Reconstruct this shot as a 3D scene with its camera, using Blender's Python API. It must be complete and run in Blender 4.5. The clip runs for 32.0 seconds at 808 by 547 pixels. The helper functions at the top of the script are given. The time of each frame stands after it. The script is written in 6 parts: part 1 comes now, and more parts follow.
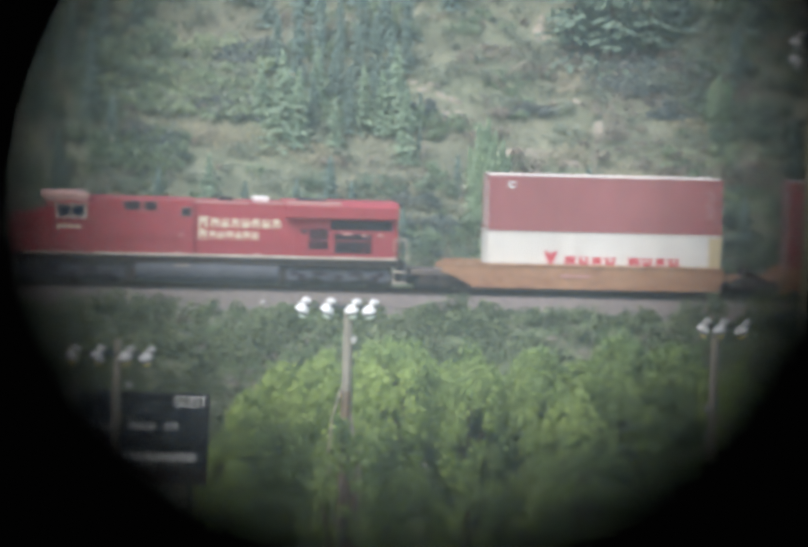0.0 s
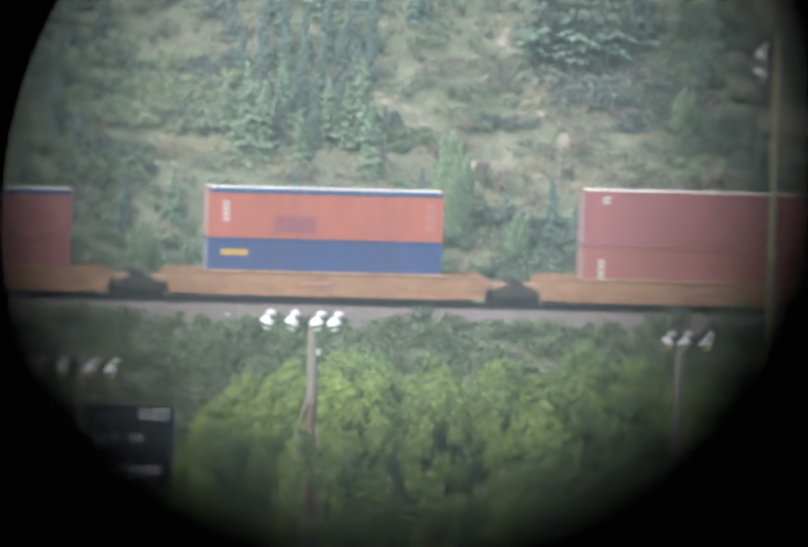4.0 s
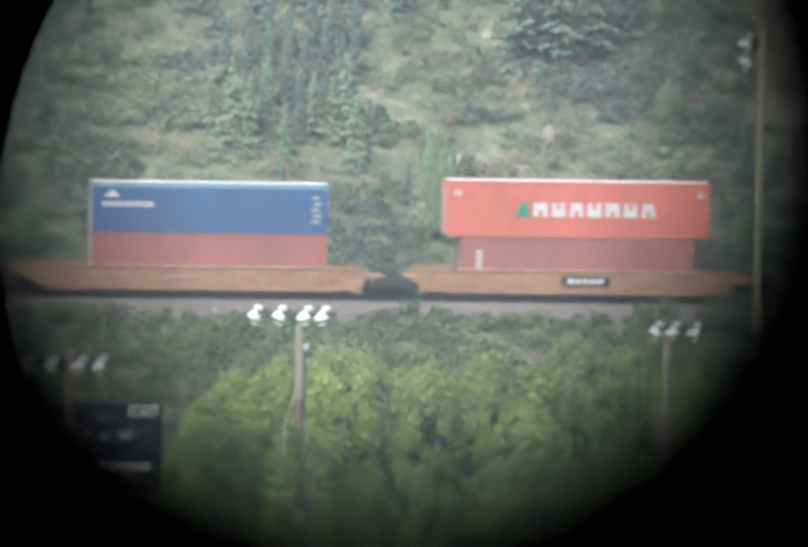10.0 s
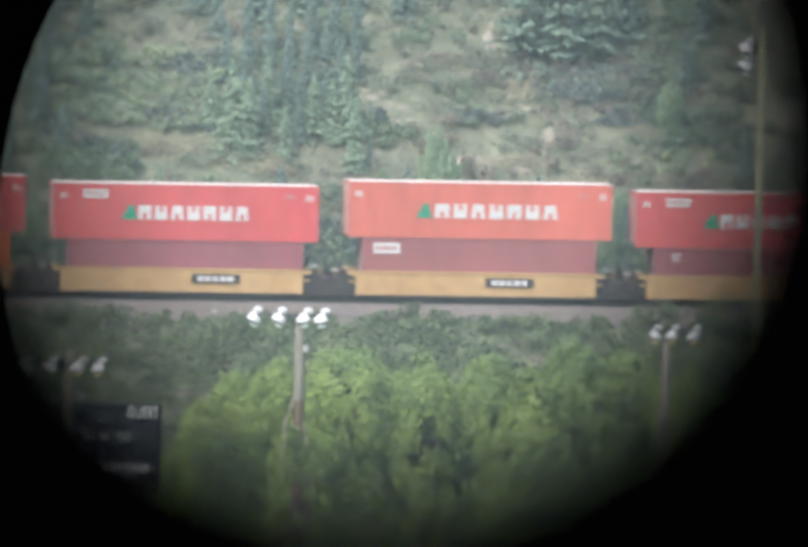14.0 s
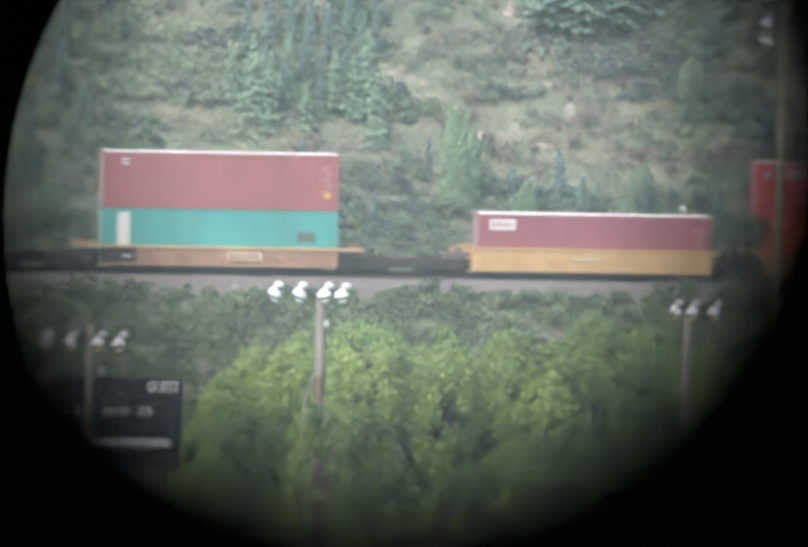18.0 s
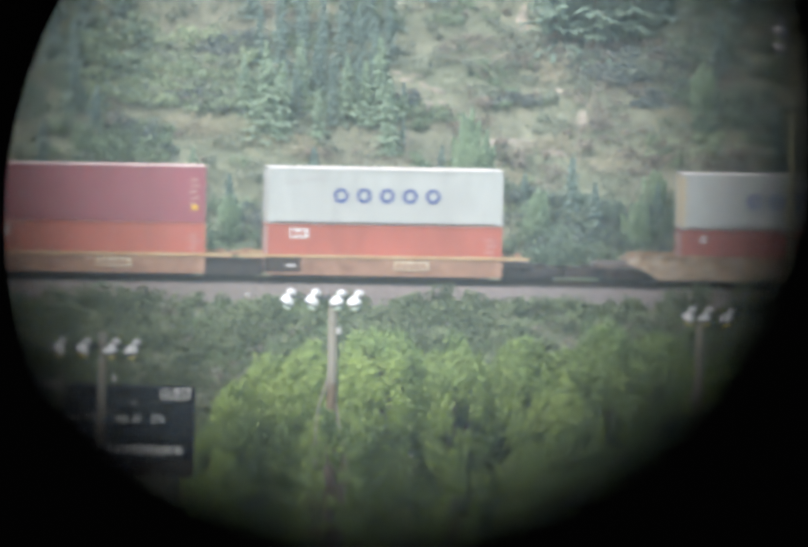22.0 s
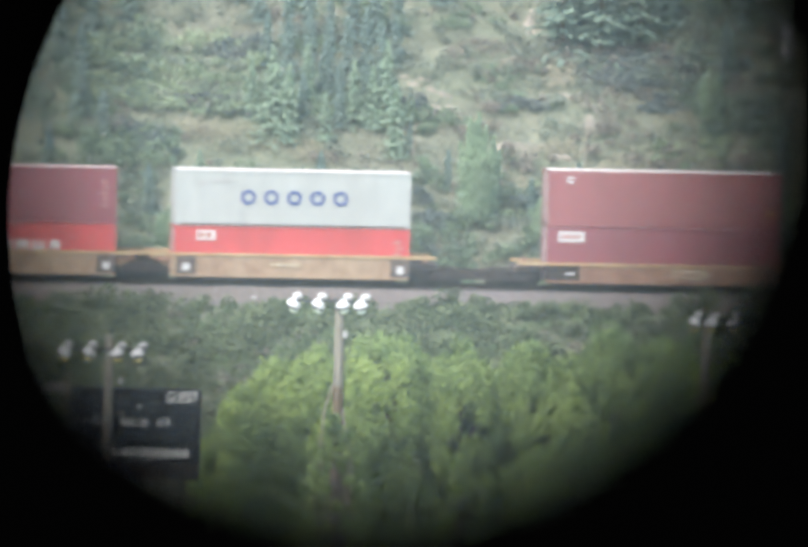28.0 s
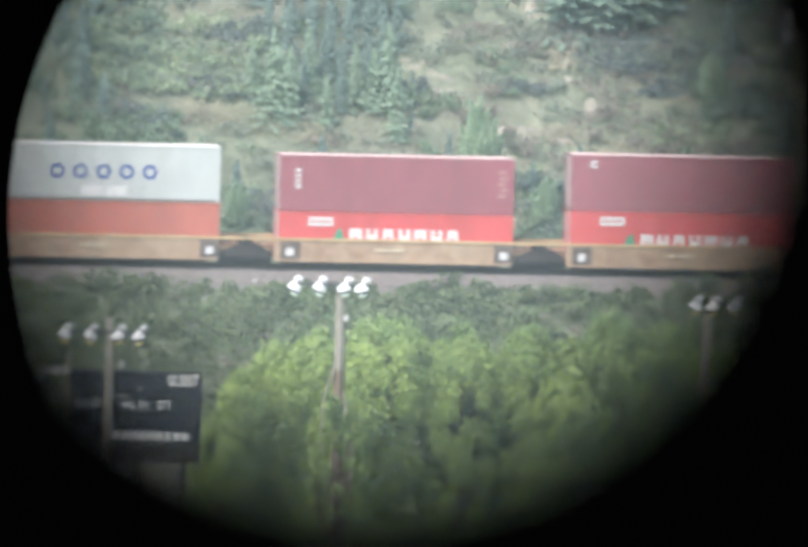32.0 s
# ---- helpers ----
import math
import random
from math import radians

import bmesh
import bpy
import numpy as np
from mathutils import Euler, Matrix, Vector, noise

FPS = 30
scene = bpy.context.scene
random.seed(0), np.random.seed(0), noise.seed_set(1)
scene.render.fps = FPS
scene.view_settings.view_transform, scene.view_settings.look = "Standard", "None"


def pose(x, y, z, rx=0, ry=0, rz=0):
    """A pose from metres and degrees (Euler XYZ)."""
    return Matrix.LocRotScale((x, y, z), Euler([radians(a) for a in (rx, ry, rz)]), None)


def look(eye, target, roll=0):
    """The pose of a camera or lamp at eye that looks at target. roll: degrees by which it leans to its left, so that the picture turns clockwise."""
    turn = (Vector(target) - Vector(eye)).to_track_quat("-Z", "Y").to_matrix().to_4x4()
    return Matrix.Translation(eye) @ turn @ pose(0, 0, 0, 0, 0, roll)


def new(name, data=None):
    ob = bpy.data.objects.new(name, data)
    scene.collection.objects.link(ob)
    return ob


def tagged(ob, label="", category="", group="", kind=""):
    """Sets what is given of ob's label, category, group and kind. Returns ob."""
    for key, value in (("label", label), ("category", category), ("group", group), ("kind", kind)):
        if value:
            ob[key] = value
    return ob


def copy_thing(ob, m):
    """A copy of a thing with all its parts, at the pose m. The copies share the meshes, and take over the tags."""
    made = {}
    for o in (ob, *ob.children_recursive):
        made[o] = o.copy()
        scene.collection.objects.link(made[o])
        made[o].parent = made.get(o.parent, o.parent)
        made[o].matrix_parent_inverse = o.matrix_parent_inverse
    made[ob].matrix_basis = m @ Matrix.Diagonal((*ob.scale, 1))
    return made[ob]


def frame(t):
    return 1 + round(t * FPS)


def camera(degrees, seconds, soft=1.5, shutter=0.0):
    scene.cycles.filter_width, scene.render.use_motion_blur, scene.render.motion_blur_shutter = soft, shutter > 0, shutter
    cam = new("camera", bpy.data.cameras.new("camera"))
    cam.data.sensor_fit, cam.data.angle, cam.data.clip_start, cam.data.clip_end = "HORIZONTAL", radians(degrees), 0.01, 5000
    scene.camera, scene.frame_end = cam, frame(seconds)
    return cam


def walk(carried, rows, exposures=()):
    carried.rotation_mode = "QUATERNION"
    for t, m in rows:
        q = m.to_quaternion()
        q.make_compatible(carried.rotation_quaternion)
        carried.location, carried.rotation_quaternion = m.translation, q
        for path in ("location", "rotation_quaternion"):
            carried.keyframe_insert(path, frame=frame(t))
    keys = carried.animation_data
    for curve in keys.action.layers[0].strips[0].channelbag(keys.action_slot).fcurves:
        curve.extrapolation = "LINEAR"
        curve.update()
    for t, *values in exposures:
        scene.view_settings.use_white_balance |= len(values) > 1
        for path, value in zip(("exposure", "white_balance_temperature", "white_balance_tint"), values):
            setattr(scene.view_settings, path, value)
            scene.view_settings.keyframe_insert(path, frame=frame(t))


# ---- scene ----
# A freight train passes below a wooded bluff, seen through a spotting scope from the opposite bluff.
# World: x right, y ahead, z up from the valley floor. The railway runs 7 degrees askew, RAIL metres ahead.
EYE, RAIL, SKEW, RAILTOP = 38.7, 468.0, 7.0, 6.0
cam = camera(5.0, 32.0, soft=4.5, shutter=0.5)
cam.data.dof.use_dof = True
cam.data.dof.focus_distance = RAIL
cam.data.dof.aperture_fstop = 720.0
# seconds, degrees to the left, degrees up from the mean aim, lean
AIM = [
    (0.0, 0.2375, -0.0583, 1.76), (0.5, 0.1843, 0.0014, 1.70), (1.0, 0.1239, -0.0296, 1.72), (1.5, 0.1090, -0.0495, 1.73),
    (2.0, 0.0875, 0.0287, 1.75), (2.5, 0.0763, -0.0292, 1.75), (3.0, 0.0047, 0.0217, 1.75), (3.5, 0.0189, 0.0199, 1.80),
    (5.5, -0.0164, 0.0696, 1.91), (6.0, -0.0317, 0.0791, 1.76), (6.5, -0.0999, 0.0337, 1.54), (7.0, -0.0723, 0.0415, 1.42),
    (7.5, -0.0139, -0.0139, 1.41), (8.0, -0.0859, 0.0463, 1.10), (8.5, -0.1063, 0.0773, 0.93), (9.0, -0.0546, 0.0302, 0.84),
    (9.5, -0.0344, -0.0191, 0.99), (10.0, -0.0615, -0.0128, 1.16), (10.5, -0.0286, 0.0152, 1.16), (11.0, -0.0386, 0.0335, 1.28),
    (11.5, -0.0490, -0.0006, 1.34), (12.0, -0.0234, 0.0301, 1.30), (12.5, -0.0197, -0.0484, 1.34), (13.0, 0.0, 0.0, 1.30),
    (13.5, 0.0209, -0.1111, 1.35), (14.0, -0.0625, 0.0014, 1.34), (14.5, -0.0011, -0.0770, 1.26), (16.5, 0.0521, -0.0609, 1.37),
    (17.0, 0.0329, -0.0224, 1.46), (17.5, 0.0418, -0.0682, 1.45), (18.0, 0.0625, -0.1564, 1.41), (18.5, 0.0640, -0.0871, 1.33),
    (19.0, 0.1118, -0.1432, 1.29), (19.5, 0.0709, -0.0392, 1.31), (20.0, 0.0658, -0.0404, 1.38), (20.5, 0.0771, -0.0920, 1.36),
    (21.0, 0.1362, -0.0910, 1.32), (21.5, 0.0937, -0.0601, 1.31), (22.0, 0.1414, -0.1138, 1.33), (22.5, 0.1268, -0.0830, 1.27),
    (23.0, 0.1442, -0.0931, 1.46), (23.5, 0.1701, -0.1764, 1.28), (24.0, 0.1648, -0.1919, 1.35), (24.5, 0.2089, -0.1550, 1.36),
    (25.0, 0.1967, -0.1716, 1.43), (25.5, 0.1675, -0.1716, 1.46), (27.5, 0.1553, -0.1140, 1.44), (28.0, 0.1821, -0.0906, 1.50),
    (28.5, 0.2050, -0.1773, 1.59), (29.0, 0.1701, -0.1734, 1.59), (29.5, 0.2260, -0.2281, 1.64), (30.0, 0.2163, -0.2330, 1.62),
    (30.5, 0.2137, -0.1917, 1.57), (31.0, 0.2213, -0.1300, 1.68), (31.5, 0.1953, -0.1792, 1.74), (32.0, 0.1851, -0.1922, 1.63),
]


def aim(yaw, up, lean):
    return pose(0, 0, EYE, 90 - 3.847 + up, 0, yaw) @ pose(0, 0, 0, 0, 0, lean)


CAMERA_ROWS = [(t, aim(yaw, up, lean)) for t, yaw, up, lean in AIM]
walk(cam, CAMERA_ROWS, exposures=[(0.0, 0.62, 6280, 13), (1.0, 0.72, 6280, 13), (3.0, 0.80, 6280, 13), (5.5, 0.70, 6280, 13), (6.3, 0.72, 6280, 13), (8.0, 0.84, 6280, 13), (9.0, 0.78, 6280, 13), (12.0, 0.82, 6280, 13), (14.5, 0.72, 6280, 13), (16.5, 0.62, 6280, 13), (17.0, 0.64, 6280, 13), (18.0, 0.86, 6280, 13), (19.0, 1.0, 6280, 13), (20.0, 0.93, 6280, 13), (21.0, 0.90, 6280, 13), (23.0, 0.86, 6280, 13), (25.0, 1.10, 6280, 13), (27.5, 1.02, 6280, 13), (29.0, 0.97, 6280, 13), (32.0, 1.05, 6280, 13)])

# ---- daylight: a bright overcast sky with a weak, wide sun high up behind and to the left ----
SUN_HIGH, SUN_TURN = 55.0, 215.0
world = bpy.data.worlds.new("overcast_sky")
scene.world = world
world.use_nodes = True
wn = world.node_tree.nodes
sky = wn.new("ShaderNodeTexSky")
sky.sky_type, sky.sun_disc = "NISHITA", False
sky.sun_elevation, sky.sun_rotation = radians(SUN_HIGH), radians(SUN_TURN)
sky.air_density, sky.dust_density = 1.4, 3.0
world.node_tree.links.new(sky.outputs[0], wn["Background"].inputs[0])
wn["Background"].inputs[1].default_value = 0.13
sun = new("sun", bpy.data.lights.new("sun", "SUN"))
sun.data.energy, sun.data.angle, sun.data.color = 2.1, radians(20), (1.0, 0.96, 0.9)
sun.matrix_basis = look((-45, -50, 130), (0, 30, 0))


# ---- materials ----
def material(name, colour, rough=0.7, metal=0.0, spread=0.25, grain=3.0, stain=None, stain_size=0.5, stain_amount=0.5, bump=0.0, island=0.0, streak=1.0, leaf=0.0):
    """A surface with two scales of variation: fine grain of the base colour and larger stains of a second colour."""
    m = bpy.data.materials.new(name)
    m.use_nodes = True
    nt = m.node_tree
    n, link = nt.nodes, nt.links.new
    bsdf = n["Principled BSDF"]
    bsdf.inputs["Roughness"].default_value, bsdf.inputs["Metallic"].default_value = rough, metal
    bsdf.inputs["Specular IOR Level"].default_value = 0.3
    co = n.new("ShaderNodeTexCoord")
    stretch = n.new("ShaderNodeMapping")
    stretch.inputs["Scale"].default_value = (1, 1, 1 / streak)
    link(co.outputs["Object"], stretch.inputs[0])
    fine = n.new("ShaderNodeTexNoise")
    fine.inputs["Scale"].default_value, fine.inputs["Detail"].default_value = grain, 4
    link(stretch.outputs[0], fine.inputs["Vector"])
    shade = n.new("ShaderNodeMapRange")
    shade.inputs["From Min"].default_value, shade.inputs["From Max"].default_value = 0.25, 0.75
    shade.inputs["To Min"].default_value, shade.inputs["To Max"].default_value = 1 - spread, 1 + spread
    link(fine.outputs["Fac"], shade.inputs["Value"])
    value = shade.outputs[0]
    if island:
        geo = n.new("ShaderNodeNewGeometry")
        vary = n.new("ShaderNodeMapRange")
        vary.inputs["To Min"].default_value, vary.inputs["To Max"].default_value = 1 - island, 1 + island
        link(geo.outputs["Random Per Island"], vary.inputs["Value"])
        times = n.new("ShaderNodeMath")
        times.operation = "MULTIPLY"
        link(value, times.inputs[0]), link(vary.outputs[0], times.inputs[1])
        value = times.outputs[0]
    mul = n.new("ShaderNodeVectorMath")
    mul.operation = "SCALE"
    link(value, mul.inputs["Scale"])
    if stain:
        big = n.new("ShaderNodeTexNoise")
        big.inputs["Scale"].default_value, big.inputs["Detail"].default_value = stain_size, 5
        link(stretch.outputs[0], big.inputs["Vector"])
        ramp = n.new("ShaderNodeMapRange")
        ramp.inputs["From Min"].default_value, ramp.inputs["From Max"].default_value = 0.42, 0.68
        ramp.inputs["To Max"].default_value = stain_amount
        link(big.outputs["Fac"], ramp.inputs["Value"])
        mix = n.new("ShaderNodeMix")
        mix.data_type = "RGBA"
        mix.inputs["A"].default_value, mix.inputs["B"].default_value = (*colour, 1), (*stain, 1)
        link(ramp.outputs[0], mix.inputs["Factor"])
        link(mix.outputs["Result"], mul.inputs[0])
    else:
        mul.inputs[0].default_value = colour
    link(mul.outputs[0], bsdf.inputs["Base Color"])
    if leaf:       # thin leaves let some of the light through
        glow, mixed = n.new("ShaderNodeBsdfTranslucent"), n.new("ShaderNodeMixShader")
        link(mul.outputs[0], glow.inputs["Color"])
        mixed.inputs[0].default_value = leaf
        link(bsdf.outputs[0], mixed.inputs[1]), link(glow.outputs[0], mixed.inputs[2])
        link(mixed.outputs[0], n["Material Output"].inputs["Surface"])
    if bump:
        b = n.new("ShaderNodeBump")
        b.inputs["Strength"].default_value, b.inputs["Distance"].default_value = bump, 0.05
        link(fine.outputs["Fac"], b.inputs["Height"])
        link(b.outputs[0], bsdf.inputs["Normal"])
    return m


def paint(name, colour, dirt=(0.12, 0.08, 0.06), amount=0.2):
    return material(name, colour, 0.55, 0, 0.10, 1.6, dirt, 0.35, amount, 0.05, streak=3.0)


M = dict(
    grass=material("dry_grass_and_soil", (0.255, 0.275, 0.19), 0.95, 0, 0.2, 1.3, (0.28, 0.26, 0.19), 0.16, 0.8, 0.4),
    soil=material("bare_pale_soil", (0.41, 0.365, 0.30), 0.95, 0, 0.2, 1.5, (0.34, 0.30, 0.24), 0.9, 0.8, 0.6),
    straw=material("dry_straw_grass", (0.29, 0.275, 0.185), 0.95, 0, 0.3, 2.2, (0.27, 0.28, 0.17), 0.7, 0.8, 0.5),
    ballast=material("grey_ballast", (0.19, 0.166, 0.152), 0.95, 0, 0.35, 4.0, (0.16, 0.145, 0.12), 0.25, 0.7, 0.8),
    oil_shade=material("oil_and_shade_ballast", (0.06, 0.052, 0.052), 0.9, 0, 0.35, 4.0, (0.09, 0.08, 0.075), 0.4, 0.6, 0.6),
    sleeper=material("creosoted_timber", (0.07, 0.055, 0.045), 0.9, 0, 0.3, 5.0),
    rail=material("rail_steel", (0.10, 0.07, 0.055), 0.5, 0.6, 0.2, 5.0),
    spruce=material("spruce_needles", (0.36, 0.475, 0.41), 0.8, 0, 0.15, 0.8, (0.285, 0.39, 0.355), 0.3, 0.8, 0, 0.14, leaf=0.35),
    spruce_tip=material("light_spruce_needles", (0.46, 0.585, 0.43), 0.8, 0, 0.15, 0.8, (0.37, 0.49, 0.375), 0.4, 0.8, 0, 0.14, leaf=0.35),
    fir=material("layered_fir_needles", (0.245, 0.34, 0.255), 0.8, 0, 0.2, 0.8, (0.175, 0.25, 0.205), 0.5, 0.9, 0, 0.2, leaf=0.2),
    cover=material("rough_slope_grass", (0.305, 0.345, 0.245), 0.9, 0, 0.15, 0.35, (0.335, 0.32, 0.25), 0.13, 0.9, 0, 0.10, leaf=0.3),
    feather=material("pale_green_sapling_leaves", (0.52, 0.65, 0.455), 0.8, 0, 0.15, 0.5, (0.43, 0.55, 0.39), 0.4, 0.8, 0, 0.14, leaf=0.4),
    lens=material("greenish_lamp_glass", (0.62, 0.72, 0.60), 0.25, 0, 0.05, 6.0),
    lens_yellow=material("yellow_lamp_glass", (0.72, 0.62, 0.25), 0.25, 0, 0.05, 6.0),
    shrub=material("grey_green_shrub_leaves", (0.32, 0.365, 0.28), 0.8, 0, 0.2, 0.5, (0.27, 0.305, 0.24), 0.2, 0.9, 0, 0.16, leaf=0.3),
    shrub_green=material("green_shrub_leaves", (0.265, 0.35, 0.225), 0.8, 0, 0.2, 0.5, (0.22, 0.295, 0.195), 0.3, 0.9, 0, 0.16, leaf=0.3),
    shade=material("shade_dark_scrub_leaves", (0.195, 0.24, 0.225), 0.85, 0, 0.2, 0.5, (0.23, 0.25, 0.225), 0.3, 0.8, 0, 0.14, leaf=0.3),
    shrub_deep=material("deep_green_thicket_leaves", (0.235, 0.315, 0.225), 0.8, 0, 0.2, 0.5, (0.195, 0.265, 0.195), 0.3, 0.9, 0, 0.16, leaf=0.3),
    shrub_dry=material("dry_twiggy_shrub", (0.331, 0.294, 0.237), 0.9, 0, 0.25, 0.5, (0.250, 0.231, 0.194), 0.3, 0.9, 0, 0.16, leaf=0.2),
    shrub_light=material("yellow_green_shrub_leaves", (0.42, 0.505, 0.32), 0.8, 0, 0.2, 0.5, (0.335, 0.42, 0.27), 0.3, 0.9, 0, 0.12, leaf=0.3),
    straw_leaf=material("dry_straw_blades", (0.45, 0.42, 0.30), 0.9, 0, 0.12, 0.6, (0.38, 0.385, 0.27), 0.35, 0.9, 0, 0.10, leaf=0.3),
    bank=material("riverbank_willow_leaves", (0.20, 0.245, 0.13), 0.8, 0, 0.25, 0.5, (0.092, 0.122, 0.068), 0.7, 1.0, 0, 0.16, leaf=0.15),
    bank_green=material("green_bank_leaves", (0.22, 0.30, 0.15), 0.8, 0, 0.25, 0.5, (0.14, 0.19, 0.10), 0.4, 0.9, 0, 0.25, leaf=0.2),
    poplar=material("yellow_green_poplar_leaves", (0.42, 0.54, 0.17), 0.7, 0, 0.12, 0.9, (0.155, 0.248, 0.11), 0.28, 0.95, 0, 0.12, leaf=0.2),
    bark=material("grey_brown_bark", (0.16, 0.12, 0.09), 0.95, 0, 0.35, 6.0, (0.24, 0.21, 0.18), 1.5, 0.6, 0.6, streak=3.0),
    birch=material("pale_dead_wood", (0.42, 0.37, 0.30), 0.9, 0, 0.25, 6.0),
    pole=material("weathered_pole_timber", (0.33, 0.305, 0.25), 0.9, 0, 0.25, 5.0, (0.26, 0.18, 0.11), 0.6, 0.6, 0.3, streak=6.0),
    pole_low=material("dark_red_brown_timber", (0.25, 0.19, 0.13), 0.9, 0, 0.25, 5.0, streak=6.0),
    steel_pole=material("galvanised_olive_steel", (0.50, 0.50, 0.32), 0.6, 0.1, 0.15, 4.0),
    lamp_white=material("white_enamel", (0.85, 0.87, 0.85), 0.35, 0, 0.06, 6.0),
    cap=material("pale_grey_lamp_cap", (0.72, 0.72, 0.70), 0.5, 0, 0.1, 6.0),
    lamp_grey=material("grey_ballast_housing", (0.50, 0.50, 0.48), 0.5, 0.0, 0.1, 6.0),
    lamp_dark=material("dark_lamp_bracket", (0.10, 0.10, 0.11), 0.6, 0.4, 0.2, 6.0),
    board=material("black_scoreboard_paint", (0.012, 0.013, 0.02), 0.6, 0, 0.2, 2.0),
    letters=material("white_sign_letters", (0.92, 0.92, 0.88), 0.6, 0, 0.04, 5.0),
    dull=material("faded_sign_bars", (0.52, 0.52, 0.50), 0.6, 0, 0.1, 5.0),
    red=paint("brown_red_container_paint", (0.405, 0.147, 0.152)),
    red2=paint("maroon_container_paint", (0.37, 0.125, 0.148)),
    red3=paint("faded_red_container_paint", (0.44, 0.165, 0.145)),
    orange=paint("orange_red_container_paint", (0.54, 0.17, 0.125)),
    scarlet=paint("scarlet_container_paint", (0.72, 0.122, 0.125)),
    coral=paint("bright_coral_red_paint", (0.76, 0.20, 0.15)),
    blue=paint("navy_container_paint", (0.052, 0.098, 0.26)),
    steelblue=paint("steel_blue_container_paint", (0.058, 0.137, 0.32)),
    teal=paint("teal_container_paint", (0.10, 0.43, 0.385)),
    white=paint("pale_grey_white_paint", (0.55, 0.59, 0.565), (0.44, 0.44, 0.41), 0.3),
    cream=paint("clean_white_container_paint", (0.80, 0.79, 0.74), (0.66, 0.62, 0.52), 0.25),
    yellowed=paint("yellowed_worn_paint", (0.66, 0.54, 0.31), (0.74, 0.67, 0.48), 0.6),
    bright_orange=paint("bright_orange_container_paint", (0.86, 0.205, 0.055)),
    # Both container roofs are coloured pale to carry the sky glare on top.
    roof=material("glare_pale_container_roof", (0.800, 0.770, 0.700), 0.6, 0, 0.15, 2.0, (0.600, 0.500, 0.420), 0.5, 0.6),
    roof_pink=material("glare_pink_container_roof", (0.74, 0.58, 0.52), 0.6, 0, 0.15, 2.0, (0.58, 0.38, 0.34), 0.5, 0.6),
    roofblue=material("blue_top_rail", (0.05, 0.11, 0.24), 0.6, 0, 0.1, 2.0),
    rail_blue=material("light_blue_top_rail", (0.20, 0.38, 0.50), 0.6, 0, 0.1, 2.0),
    mark_white=material("white_stencil", (0.75, 0.74, 0.72), 0.6, 0, 0.05, 6.0),
    mark_pink=material("faded_pale_stencil", (0.55, 0.30, 0.28), 0.6, 0, 0.1, 6.0),
    mark_navy=material("navy_logo_bar", (0.11, 0.155, 0.36), 0.6, 0, 0.05, 6.0),
    navy_text=material("dark_navy_lettering", (0.07, 0.07, 0.13), 0.6, 0, 0.05, 6.0),
    mark_red=material("red_logo_bar", (0.620, 0.120, 0.140), 0.6, 0, 0.05, 6.0),
    mark_green=material("green_logo_wedge", (0.04, 0.33, 0.20), 0.6, 0, 0.05, 6.0),
    mark_yellow=material("yellow_label", (0.80, 0.50, 0.08), 0.6, 0, 0.05, 6.0),
    mark_black=material("black_sign_plate", (0.05, 0.04, 0.035), 0.6, 0, 0.1, 6.0),
    well_orange=material("rusty_orange_well_car", (0.41, 0.24, 0.14), 0.75, 0, 0.2, 2.2, (0.31, 0.16, 0.095), 0.6, 0.8, 0.1, streak=0.5),
    chord_worn=material("worn_orange_top_chord", (0.52, 0.34, 0.22), 0.75, 0, 0.25, 2.5, (0.36, 0.19, 0.11), 0.9, 0.9, 0.1),
    well_yellow=material("yellow_well_car", (0.620, 0.410, 0.190), 0.7, 0, 0.12, 2.2, (0.500, 0.300, 0.130), 0.6, 0.6, 0.1),
    well_brown=material("rusted_brown_well_car", (0.41, 0.255, 0.175), 0.8, 0, 0.2, 2.2, (0.29, 0.165, 0.115), 0.6, 0.8, 0.1),
    panel=material("grimy_dark_panel", (0.14, 0.12, 0.115), 0.8, 0.1, 0.25, 3.0, (0.22, 0.17, 0.13), 0.8, 0.6),
    well_tan=material("weathered_tan_well_car", (0.47, 0.355, 0.24), 0.8, 0, 0.2, 2.2, (0.36, 0.23, 0.15), 0.6, 0.7, 0.1),
    well_rough=material("blotchy_weathered_well_car", (0.370, 0.270, 0.175), 0.8, 0, 0.3, 2.2, (0.460, 0.400, 0.320), 1.2, 0.9, 0.1),
    rail_yellow=material("yellow_top_sill", (0.56, 0.43, 0.24), 0.7, 0, 0.15, 3.0, (0.45, 0.25, 0.12), 0.8, 0.6),
    patch=material("pale_primer_patch", (0.70, 0.64, 0.47), 0.8, 0, 0.2, 2.5, (0.48, 0.36, 0.2), 1.0, 0.6),
    truck=material("sooty_truck_steel", (0.06, 0.05, 0.048), 0.8, 0.2, 0.3, 3.0, (0.10, 0.075, 0.06), 0.8, 0.6),
    wheel=material("worn_wheel_steel", (0.09, 0.075, 0.065), 0.6, 0.5, 0.2, 4.0),
    loco_red=material("locomotive_red_paint", (0.40, 0.072, 0.088), 0.5, 0, 0.1, 1.6, (0.33, 0.09, 0.09), 0.35, 0.6, 0.03),
    loco_roof=material("pale_pink_cab_roof", (0.77, 0.50, 0.44), 0.6, 0, 0.1, 2.0, (0.70, 0.34, 0.31), 0.5, 0.5),
    loco_under=material("grey_underframe", (0.075, 0.08, 0.095), 0.75, 0.1, 0.25, 1.6, (0.095, 0.088, 0.085), 0.6, 0.6),
